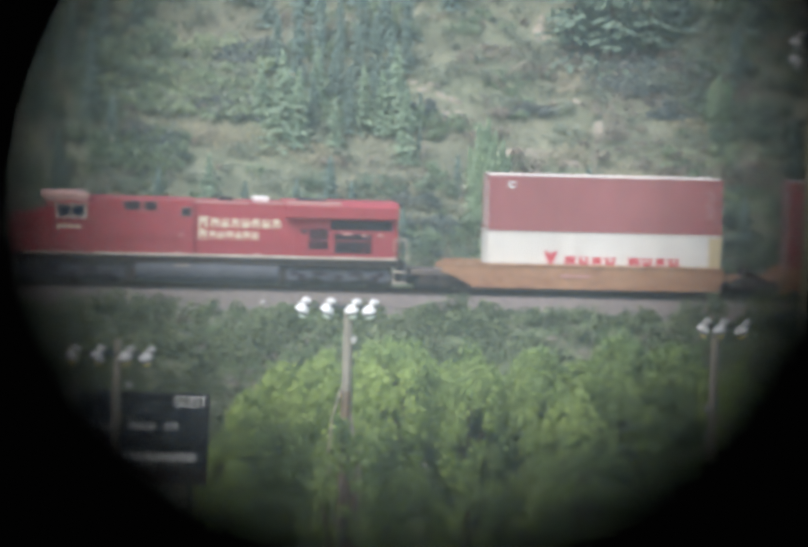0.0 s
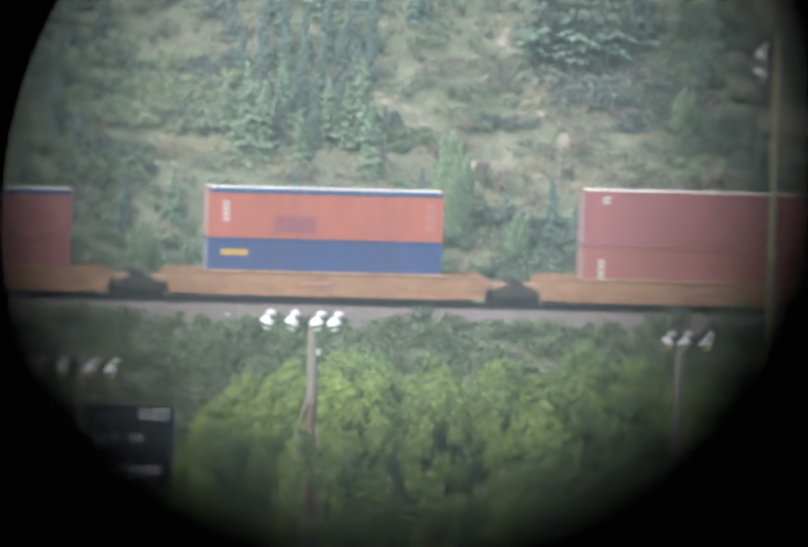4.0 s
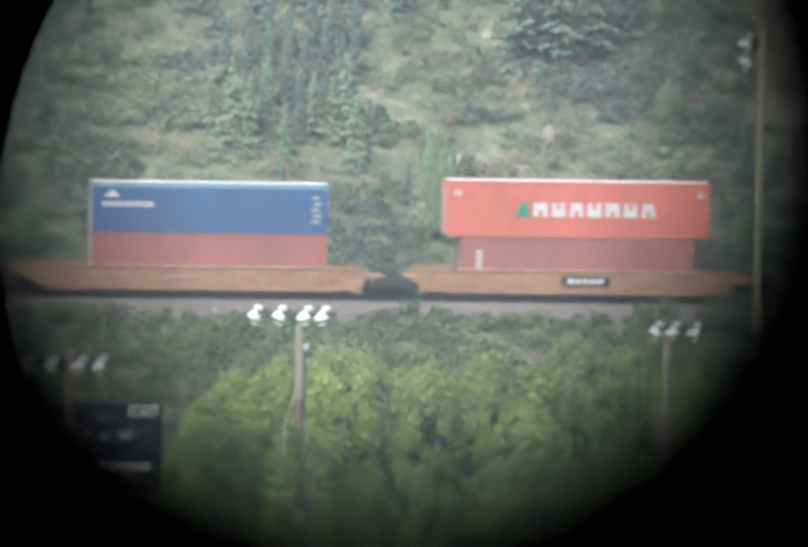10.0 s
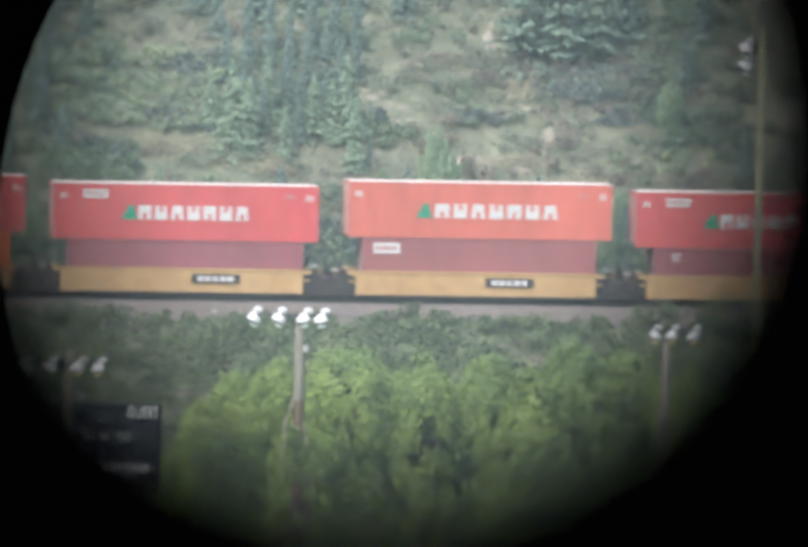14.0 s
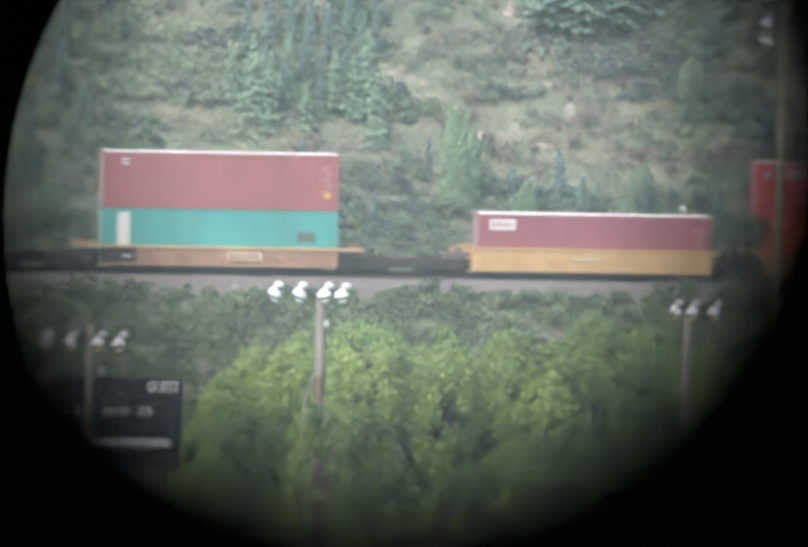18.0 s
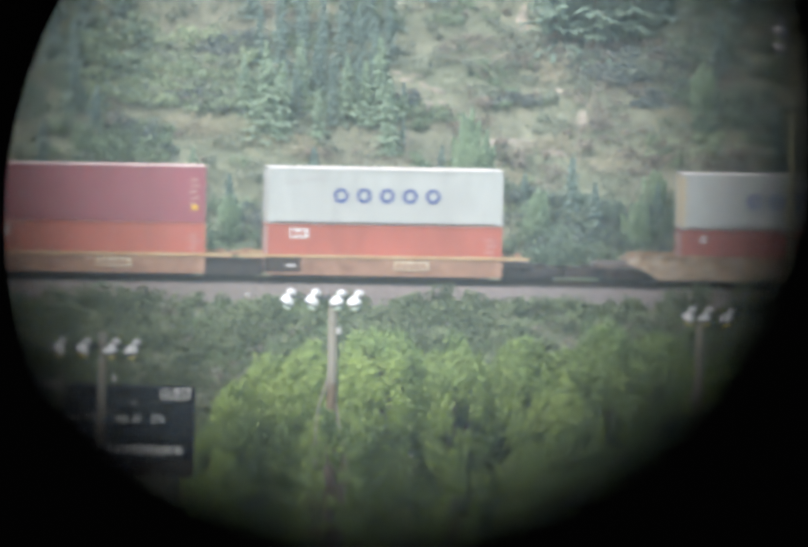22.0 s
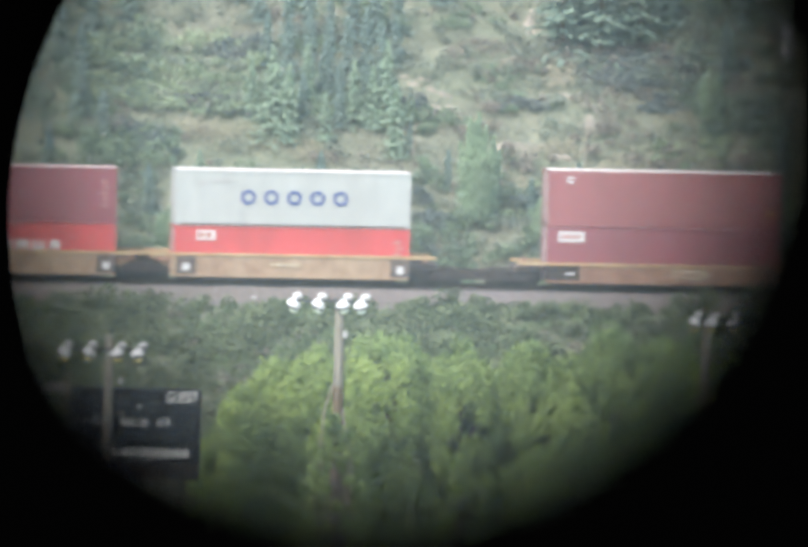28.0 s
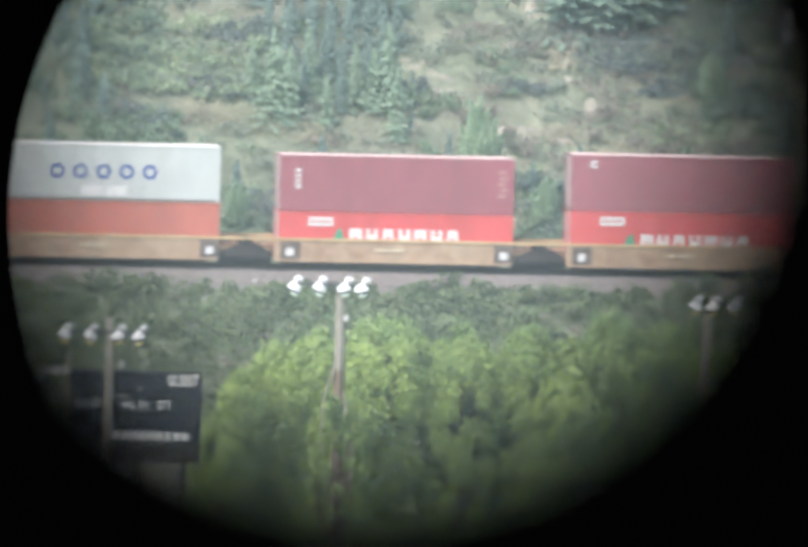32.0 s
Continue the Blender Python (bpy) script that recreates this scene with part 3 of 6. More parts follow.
def add_truck(parent, x, shared=True, label="sooty two-axle truck", style=""):
    """A bogie: side frames, bolster, springs and wheels, under a car at x."""
    t = part("truck", boxed(x - 0.25, x + 0.25, -1.1, 1.1, 0.42, 0.72, bevel=0.03), M["truck"], parent, label)
    span = 0.89
    part("brake_beam", boxed(x - 1.3, x + 1.3, -0.6, 0.6, 0.04, 0.5, bevel=0.03), M["truck"], t)
    for o in (-1, 1):
        bm = bmesh.new()
        y0, y1 = o * 1.0 - 0.09, o * 1.0 + 0.09
        extrude_profile(bm, [(x - 1.25, 0.62), (x - 0.95, 0.80), (x - 0.42, 0.80), (x - 0.34, 0.55), (x + 0.34, 0.55), (x + 0.42, 0.80), (x + 0.95, 0.80), (x + 1.25, 0.62), (x + 1.18, 0.36), (x + 0.75, 0.36), (x + 0.42, 0.24), (x - 0.42, 0.24), (x - 0.75, 0.36), (x - 1.18, 0.36)], y0, y1)
        part("side_frame", bm, M["truck"], t)
        bm = bmesh.new()
        for dx in (-0.18, 0, 0.18):
            tube(bm, (x + dx, o * 1.0, 0.3), (x + dx, o * 1.0, 0.56), 0.07, sides=8)
        part("spring", bm, M["wheel"], t)
    if style == "well_yellow" and shared:
        # low dark castings with hoses, levers and worn pale fittings above them
        bm = bmesh.new()
        extrude_profile(bm, [(x - 1.32, 0.18), (x - 1.3, 1.0), (x - 0.7, 1.28), (x - 0.4, 1.02), (x + 0.3, 1.08), (x + 0.5, 1.3), (x + 0.9, 1.34), (x + 1.32, 1.02), (x + 1.32, 0.18)], -1.2, 1.2)
        part("articulation_casting", bm, M["truck"], t)
        part("brake_cylinder", boxed(x - 1.2, x + 1.2, 0.35, 0.75, 0.6, 1.3, bevel=0.06), M["panel"], t)
        for k, (dx, w, z0, z1, key) in enumerate(((-1.15, 0.3, 1.18, 1.42, "panel"), (-0.72, 0.16, 0.8, 1.5, "truck"), (-0.45, 0.34, 0.92, 1.12, "panel"), (-0.1, 0.12, 0.7, 1.65, "truck"), (0.22, 0.3, 1.36, 1.48, "lamp_grey"), (-0.86, 0.36, 1.56, 1.66, "lamp_grey"), (0.72, 0.4, 1.52, 1.6, "patch"), (0.1, 0.9, 1.2, 1.3, "truck"), (-0.3, 0.1, 1.3, 2.1, "truck"), (0.5, 0.1, 1.3, 1.95, "truck"), (0.62, 0.22, 0.75, 1.3, "panel"), (0.98, 0.3, 1.26, 1.38, "patch"), (0.6, 0.6, 0.82, 0.96, "truck"), (-1.0, 0.5, 0.86, 1.0, "panel"))):
            yy = -1.1 + 0.12 * (k % 4)
            part("brake_fitting", boxed(x + dx - w / 2, x + dx + w / 2, yy, yy + 0.18, z0, z1, bevel=0.03), M[key], t)
    elif style == "well_brown" and shared:
        part("truck_cover", boxed(x - 1.5, x + 1.5, -1.3, -1.15, 0.22, 1.06), M["truck"], t, "dark plate over the truck")
        for dx, w, z0 in ((-0.9, 0.5, 1.12), (0.2, 0.7, 1.2), (0.8, 0.3, 1.42), (-0.2, 0.2, 1.3)):
            part("brake_fitting", boxed(x + dx - w / 2, x + dx + w / 2, -1.1, -0.9, z0, z0 + 0.14, bevel=0.02), M["well_brown"], t)
    elif shared:
        bm = bmesh.new()
        extrude_profile(bm, [(x - 1.25, 0.45), (x - 1.08, 0.78), (x - 0.72, 0.98), (x - 0.32, 1.06), (x - 0.26, 1.3), (x + 0.26, 1.3), (x + 0.32, 1.06), (x + 0.72, 0.98), (x + 1.08, 0.78), (x + 1.25, 0.45)], -1.3, 1.3)
        part("articulation_casting", bm, M["truck"], t)
    for dx in (-span, span):
        for o in (-1, 1):
            bm = bmesh.new()
            tube(bm, (x + dx, o * 0.70, 0.42), (x + dx, o * 0.83, 0.42), 0.42, 0.42, 20)
            tube(bm, (x + dx, o * 0.66, 0.42), (x + dx, o * 0.70, 0.42), 0.455, 0.455, 20)
            part("wheel", bm, M["wheel"], t, smooth=False)
        bm = bmesh.new()
        tube(bm, (x + dx, -0.7, 0.42), (x + dx, 0.7, 0.42), 0.085)
        part("axle", bm, M["truck"], t)
    return t


def add_end(parent, x, o, reach, mat, high=1.05, draft=0.75):
    """The end platform of a well: deck, ladder, handrails, brake gear."""
    e = part("end_platform", boxed(min(x, x + o * reach), max(x, x + o * reach), -1.15, 1.15, high - 0.28, high, bevel=0.02), mat, parent)
    for yy in (-1.28, 1.28):
        bm = bmesh.new()
        for dx in (0.25, 0.75):
            tube(bm, (x + o * dx, yy, 0.5), (x + o * dx, yy, high + 0.22), 0.02, sides=6)
        for zz in (0.6, 0.9, high + 0.2):
            tube(bm, (x + o * 0.25, yy, zz), (x + o * 0.75, yy, zz), 0.018, sides=6)
        part("ladder", bm, M["panel"] if mat == M["panel"] else M["rail_yellow"], e)
    bm = bmesh.new()
    box(bm, x + o * 0.9 - 0.12, x + o * 0.9 + 0.12, -0.5, -0.2, high, high + 0.42, 0.02)
    tube(bm, (x + o * 0.9, -0.9, high + 0.1), (x + o * 0.9, 0.9, high + 0.1), 0.05, sides=8)
    part("brake_gear", bm, M["well_brown"], e)
    bm = bmesh.new()
    tube(bm, (x + o * reach, 0, high - 0.3), (x + o * (reach + 0.5), 0, high - 0.3), 0.11, sides=8)
    box(bm, x + o * (reach + 0.45) - 0.14, x + o * (reach + 0.45) + 0.14, -0.16, 0.16, high - 0.46, high - 0.14, 0.03)
    part("coupler", bm, M["truck"], e)
    part("draft_gear", boxed(min(x, x + o * (reach + draft)), max(x, x + o * (reach + draft)), -0.55, 0.55, 0.28, high - 0.285), M["truck"], e)
    return e


def well_car(s, length, style, label, ends=(1, 1), plate=None, white_ends=False, patch=False, pale=None):
    """One well: deep side sills, sloped or square ends, floor beams and its trucks. s is the side's end away from the front."""
    ob = rolling(thing("well_car", label, "rail car", group="well cars of the train"), s)
    mat = M[style]
    L = length
    long_sides = style in ("well_orange", "well_rough")
    for o in (-1, 1):
        bm = bmesh.new()
        y0, y1 = (-1.46, -1.34) if o < 0 else (1.34, 1.46)
        if long_sides:
            left = [(0.0, 1.42), (0.0, 1.0), (0.12, 0.6), (0.22, 0.30)] if ends[0] > 1 else [(0.35, 1.42), (0.0, 1.30), (0.0, 1.02), (0.75, 0.74), (1.55, 0.30)]
            right = [(L - 0.22, 0.30), (L - 0.12, 0.6), (L, 1.0), (L, 1.42)] if ends[1] > 1 else [(L - 1.55, 0.30), (L - 0.75, 0.74), (L, 1.02), (L, 1.30), (L - 0.35, 1.42)]
            pts = left + right
        elif style == "well_yellow":
            pts = [(0.0, 0.22), (L, 0.22), (L, 1.36), (0.0, 1.36)]
        else:
            tops = 1.36 if style == "well_tan" else 1.18
            inset = 1.9 if style == "well_brown" else 0.0
            pts = [(inset, 0.33), (L, 0.33), (L, tops), (inset, tops)]
        extrude_profile(bm, pts, y0, y1)
        side = part("side_sill", bm, mat, ob)
        bm = bmesh.new()
        top = 1.42 if long_sides else (1.36 if style == "well_yellow" else tops)
        if long_sides:
            box(bm, 0.35, L - 0.35, y0 - 0.05, y1 + 0.05, top - 0.02, top + 0.09)
            part("top_chord", bm, M["chord_worn"] if style == "well_orange" else mat, side)
        elif style == "well_yellow":
            box(bm, 0.0, L, y0 - 0.04, y1 + 0.04, top - 0.02, top + 0.08)
            part("top_chord", bm, mat, side)
            for a, b in ((-0.42, -0.004), (L + 0.004, L + 0.42)):
                bm = bmesh.new()
                box(bm, a, b, y0, y1, 1.22, 1.40, 0.02)
                box(bm, (a + b) / 2 - 0.1, (a + b) / 2 + 0.1, y0, y1, 0.84, 0.94, 0.02)
                part("end_step", bm, mat, side)
        else:
            ext = 1.35
            box(bm, -ext, L + ext, y0 - 0.05, y1 + 0.05, top - 0.04, top + 0.10)
            part("top_chord", bm, M["rail_yellow"], side)
        n = 9 if L > 14 else 7
        rib = finish("rib", boxed(-0.05, 0.05, -0.05 if o < 0 else 0, 0 if o < 0 else 0.05, 0.36, top - 0.03), mat)
        for k in range(n):
            r = new("rib", rib)
            r.parent, r.location = side, (1.9 + (L - 3.8) * k / (n - 1), y0 if o < 0 else y1, 0)
        bm = bmesh.new()
        box(bm, 1.5 if long_sides else 0.1, L - (1.5 if long_sides else 0.1), y0 - 0.07, y1 + 0.07, 0.14 if style == "well_yellow" else 0.26, 0.24 if style == "well_yellow" else 0.36)
        part("bottom_chord", bm, M["truck"] if style == "well_yellow" else mat, side)
        if plate and o < 0:
            p = part("sign_plate", boxed(plate, plate + 2.45, y0 - 0.085, y0 - 0.052, 0.72, 1.16), M["mark_black"], side, "dark sign plate")
            letter_bars(p, "plate_letter", plate + 0.3, 0.80, 0.26, 5, 0.38, M["mark_white"], y0 - 0.087)
        elif pale and o < 0:
            p = part("owner_plate", boxed(pale, pale + 1.75, y0 - 0.085, y0 - 0.052, 0.56, 1.02), M["patch"], side, "pale plate with worn brown lettering")
            letter_bars(p, "plate_letter", pale + 0.12, 0.62, 0.32, 5, 0.31, M["well_brown"], y0 - 0.087)
        elif o < 0:
            letter_bars(side, "stencil_mark", L * 0.42, 0.85, 0.15, 6, 0.26, M["mark_pink"] if long_sides else M["patch"], y0 - 0.055)
        if white_ends and o < 0:
            for x in (0.30, L - 0.98):
                g = part("reporting_panel", boxed(x, x + 0.98, y0 - 0.085, y0 - 0.052, 0.40, 1.30), M["panel"], side, "grimy dark panel with a pale emblem")
                part("emblem", boxed(x + 0.30, x + 0.68, y0 - 0.1, y0 - 0.083, 0.56, 0.94, bevel=0.008), M["cap"], g)
        if style == "well_brown" and o < 0:
            g = part("truck_cover", boxed(0.02, 1.88, y0 + 0.02, y1, 0.40, tops - 0.05), M["truck"], side, "dark plate over the truck")
            part("white_mark", boxed(1.1, 1.6, y0 - 0.0, y0 + 0.019, 0.68, 0.78), M["mark_white"], g)
        if patch and o < 0:
            bm = bmesh.new()
            rng = random.Random(4)
            low = [(2.8 + 0.38 * k, 0.34 + rng.uniform(0, 0.2)) for k in range(16)]
            high = [(8.5 - 0.38 * k, 1.52 + rng.uniform(-0.22, 0.10)) for k in range(16)]
            extrude_profile(bm, low + high, y0 - 0.075, y0 - 0.052)
            for k in range(14):
                a = 3.0 + 0.68 * k
                box(bm, a, a + rng.uniform(0.2, 0.5), y0 - 0.09, y0 - 0.076, 1.40 + rng.uniform(0, 0.05), 1.50 + rng.uniform(0, 0.05))
            part("primer_patch", bm, M["patch"], side, "pale flaking primer patch")
    bm = bmesh.new()
    for k in range(8):
        x = 1.6 + (L - 3.2) * k / 7
        box(bm, x - 0.12, x + 0.12, -1.34, 1.34, 0.17, 0.255)
    part("floor_beam", bm, M["truck"], ob)
    part("well_floor", boxed(0.6, L - 0.6, -1.25, 1.25, 0.06, 0.16), M["truck"], ob)
    reach = 1.6 if long_sides else 1.5
    for x, o, kind in ((0.0, -1, ends[0]), (L, 1, ends[1])):
        inset = 1.3 if long_sides else 0.0
        if kind == 2:       # shares the next well's truck
            add_end(ob, x - o * inset, o, inset + 0.5, M["panel" if style == "well_yellow" else "well_brown"], 1.05)
        else:
            add_end(ob, x - o * inset, o, reach + inset, M["panel" if style == "well_yellow" or kind == 1 else "well_brown"], 1.05, 1.9 if kind == 1 else 0.75)
            out = -0.1 if long_sides else 1.45
            if kind == 3:   # truck shared with the neighbour, centred in the gap
                out = 1.42 if long_sides else 1.45
            add_truck(ob, x + o * out, kind == 3, style=style)
    return ob


def locomotive(s):
    ob = rolling(thing("diesel_locomotive", "red diesel freight locomotive with a grey underframe", "locomotive"), s)
    red, un, dk = M["loco_red"], M["loco_under"], M["loco_dark"]
    deck = part("underframe", boxed(0.7, 20.4, -1.38, 1.38, 1.12, 1.56, bevel=0.03), M["truck"], ob)
    for y0, y1 in ((-1.50, -1.452), (1.452, 1.50)):
        part("sill_stripe", boxed(1.3, 20.2, y0, y1, 1.50, 1.63), M["sill"], deck, "dirty white sill stripe")
    # nose and cab
    bm = bmesh.new()
    extrude_profile(bm, [(0.75, 1.562), (2.4, 1.562), (2.4, 3.66), (1.6, 3.44), (0.85, 3.36), (0.62, 3.15)], -1.15, 1.15)
    part("nose", bm, red, ob)
    bm = bmesh.new()
    extrude_profile(bm, [(2.4, 1.562), (4.75, 1.562), (4.75, 4.14), (2.5, 4.14), (2.36, 3.75), (2.4, 3.6)], -1.5, 1.5)
    cab = part("cab", bm, red, ob)
    # The roof is paler and pinker than the cab sides.
    part("cab_roof", boxed(2.30, 4.50, -1.5, 1.5, 4.142, 4.58, bevel=0.16), M["loco_roof"], cab, "pale pinkish cab roof")
    for o in (-1, 1):
        y = o * 1.5
        bm = bmesh.new()
        for x0, x1, z0, z1 in ((2.82, 4.42, 3.34, 3.42), (2.82, 4.42, 3.94, 4.02), (2.82, 2.95, 3.42, 3.94), (4.30, 4.42, 3.42, 3.94)):
            box(bm, x0, x1, y - 0.05, y + 0.05, z0, z1)
        w = part("cab_window", bm, M["sill"], cab, "pale framed sliding cab window")
        part("pane", boxed(2.95, 4.30, y - 0.02, y + 0.02, 3.42, 3.94), M["glass"], w)
        part("mullion", boxed(3.58, 3.68, y - 0.045, y + 0.045, 3.42, 3.94), M["sill"], w)
        part("armrest", boxed(2.78, 4.46, y + o * 0.02 - 0.06, y + o * 0.02 + 0.06, 3.26, 3.335), M["mark_pink"], w)
        letter_bars(cab, "number_bar", 2.9, 2.76, 0.26, 4, 0.33, M["cream_letter"], -1.506) if o < 0 else None
    bm = bmesh.new()
    box(bm, 2.36, 2.42, -1.1, -0.1, 3.78, 4.1), box(bm, 2.36, 2.42, 0.1, 1.1, 3.78, 4.1)
    part("windscreen", bm, M["glass"], cab)
    # long hood: auxiliary cab section, engine hood, radiator section
    part("auxiliary_hood", boxed(4.75, 9.85, -1.46, 1.46, 1.562, 4.32, bevel=0.05), red, ob)
    engine = part("engine_hood", boxed(9.85, 15.0, -1.25, 1.25, 1.562, 4.28, bevel=0.06), red, ob)
    part("radiator_hood", boxed(15.0, 20.25, -1.22, 1.22, 1.562, 3.7, bevel=0.03), red, ob)
    bm = bmesh.new()
    rows = [(-1.56, 3.58), (-1.56, 4.16), (-1.1, 4.38), (1.1, 4.38), (1.56, 4.16), (1.56, 3.62), (1.2, 3.45), (-1.2, 3.45)]
    lo = [bm.verts.new((14.5, y, z)) for y, z in rows]
    hi = [bm.verts.new((20.2, y, z)) for y, z in rows]
    bm.faces.new(lo), bm.faces.new(hi[::-1])
    for k in range(8):
        bm.faces.new((lo[k], hi[k], hi[(k + 1) % 8], lo[(k + 1) % 8]))
    bmesh.ops.recalc_face_normals(bm, faces=bm.faces[:])
    wing = part("radiator_wing", bm, red, ob)
    part("pale_edge_strip", boxed(14.52, 17.3, -1.49, -1.2, 4.21, 4.385), M["mark_pink"], wing, "pale pink edge strip")
    for o in (-1, 1):
        f = o * 1.22
        bm = bmesh.new()
        for k in range(9):
            box(bm, 16.9 + k * 0.33, 17.16 + k * 0.33, f - 0.04, f + 0.04, 3.0, 3.46)
        part("radiator_screen", bm, dk, ob, "dark radiator intake screen")
        part("screen_recess", boxed(16.8, 19.95, f - 0.012, f + 0.012, 2.96, 3.5), dk, ob)
        part("grille_panel", boxed(17.0, 18.9, f - 0.015, f + 0.015, 1.8, 2.8), dk, ob)
        for x0, x1, z0, z1 in ((15.7, 16.7, 2.0, 3.15), (17.0, 17.8, 1.85, 2.75), (17.9, 18.8, 1.95, 2.75), (15.3, 15.6, 2.75, 3.1)):
            bm = bmesh.new()
            n = int((z1 - z0) / 0.13)
            for k in range(n):
                box(bm, x0, x1, f - 0.035, f + 0.035, z0 + k * 0.13, z0 + k * 0.13 + 0.1)
            part("louvre", bm, dk, ob)
        for x0, x1, z0, z1 in ((6.3, 7.1, 3.78, 4.22), (7.3, 7.95, 3.78, 4.22), (9.2, 9.7, 3.5, 3.95)):
            part("vent", boxed(x0, x1, o * 1.46 - 0.03, o * 1.46 + 0.03, z0, z1), dk, ob)
            part("vent_frame", boxed(x0 - 0.04, x1 + 0.04, o * 1.46 - 0.012, o * 1.46 + 0.012, z0 - 0.03, z1 + 0.03), M["mark_pink"], ob)
    for k in range(6):
        part("hood_door", boxed(9.95 + k * 0.83, 10.7 + k * 0.83, -1.275, -1.245, 1.68, 3.95, bevel=0.008), red, engine)
    letter_bars(ob, "name_letter", 10.1, 2.95, 0.58, 1, 0.6, M["cream_letter"], -1.278)
    letter_bars(ob, "name_letter", 10.72, 2.98, 0.46, 7, 0.52, M["cream_letter"], -1.278)
    letter_bars(ob, "name_letter", 10.1, 2.34, 0.54, 1, 0.54, M["cream_letter"], -1.278)
    letter_bars(ob, "name_letter", 10.66, 2.38, 0.42, 6, 0.43, M["cream_letter"], -1.278)
    for x0, z0, w in ((8.9, 1.62, 0.3), (9.1, 2.5, 0.22), (12.9, 1.6, 0.4), (17.4, 2.72, 0.5), (18.4, 2.66, 0.26), (19.2, 2.7, 0.3)):
        part("worn_stencil", boxed(x0, x0 + w, -1.485 if x0 < 9.8 else -1.285, -1.22, z0, z0 + 0.12), M["mark_pink"], ob)
    for x0, x1 in ((9.9, 12.6), (12.9, 14.4)):
        part("pale_roof_edge", boxed(x0, x1, -1.262, -1.1, 4.20, 4.292), M["mark_pink"], ob, "pale pink strip along the roof edge")
    part("roof_dome", boxed(12.9, 13.7, -0.5, 0.3, 4.28, 4.52, bevel=0.06), M["lamp_white"], ob, "white roof housing")
    part("exhaust_stack", boxed(11.2, 11.9, -0.35, 0.35, 4.28, 4.44, bevel=0.03), dk, ob)
    part("dynamic_brake_fan", boxed(15.2, 16.6, -0.7, 0.7, 4.38, 4.44), dk, ob)
    # fuel tank and trucks
    bm = bmesh.new()
    rows = [(-1.30, 1.12), (-1.40, 0.98), (-1.43, 0.78), (-1.40, 0.58), (-1.30, 0.40), (-1.12, 0.26), (-0.9, 0.2), (0.9, 0.2), (1.12, 0.26), (1.30, 0.40), (1.40, 0.58), (1.43, 0.78), (1.40, 0.98), (1.30, 1.12)]
    n = len(rows)
    lo = [bm.verts.new((7.0, y, z)) for y, z in rows]
    hi = [bm.verts.new((14.2, y, z)) for y, z in rows]
    bm.faces.new(lo), bm.faces.new(hi[::-1])
    for k in range(n):
        bm.faces.new((lo[k], hi[k], hi[(k + 1) % n], lo[(k + 1) % n]))
    bmesh.ops.recalc_face_normals(bm, faces=bm.faces[:])
    part("fuel_tank", bm, M["tank"], ob)
    for x0, x1 in ((6.38, 6.98), (14.22, 14.62)):
        part("battery_box", boxed(x0, x1, -1.3, 1.3, 0.2, 1.12, bevel=0.03), M["truck"], ob)
    part("brake_rigging", boxed(1.0, 20.0, -0.9, 0.9, 0.14, 0.5), M["truck"], ob)
    for x0 in (7.6, 11.3):
        part("tank_strap", boxed(x0, x0 + 0.09, -1.45, -1.38, 0.6, 0.98), M["loco_under"], ob)
    part("tank_label", boxed(8.9, 9.7, -1.43, -1.37, 0.98, 1.04), M["sill"], ob)
    for x in (3.75, 17.25):
        t = part("truck", boxed(x - 2.7, x + 2.7, -1.02, 1.02, 0.16, 1.1, bevel=0.04), M["truck"], ob, "three-axle truck")
        for o in (-1, 1):
            bm = bmesh.new()
            extrude_profile(bm, [(x - 2.75, 0.5), (x - 2.5, 1.02), (x + 2.5, 1.02), (x + 2.75, 0.5), (x + 2.3, 0.36), (x + 1.2, 0.62), (x + 0.6, 0.36), (x - 0.6, 0.36), (x - 1.2, 0.62), (x - 2.3, 0.36)], o * 1.12 - 0.08, o * 1.12 + 0.08)
            part("side_frame", bm, M["tank"], t)
            for dx, wide in ((-0.93, 0.42), (0.93, 0.42), (-2.2, 0.2), (2.2, 0.2)):
                bm = bmesh.new()
                ring = [(x + dx + wide * math.cos(q * math.tau / 14), 0.74 + 0.13 * math.sin(q * math.tau / 14)) for q in range(14)]
                extrude_profile(bm, ring, o * 1.203 - 0.012, o * 1.203 + 0.012)
                part("frame_opening", bm, dk, t)
            part("equaliser", boxed(x - 2.3, x + 2.3, o * 1.22 - 0.03, o * 1.22 + 0.03, 0.94, 1.0), M["truck"], t)
            bm = bmesh.new()
            for dx in (-1.4, -0.45, 0.45, 1.4):
                tube(bm, (x + dx, o * 1.24, 0.42), (x + dx, o * 1.24, 0.6), 0.07, sides=8)
            part("spring", bm, M["loco_under"], t)
            for dx in (-1.85, 0, 1.85):
                bm = bmesh.new()
                tube(bm, (x + dx, o * 0.7, 0.53), (x + dx, o * 0.86, 0.53), 0.53, 0.53, 22)
                part("wheel", bm, M["wheel"], t)
                part("journal_box", boxed(x + dx - 0.2, x + dx + 0.2, o * 1.2 - 0.09, o * 1.2 + 0.09, 0.38, 0.72, bevel=0.02), dk, t)
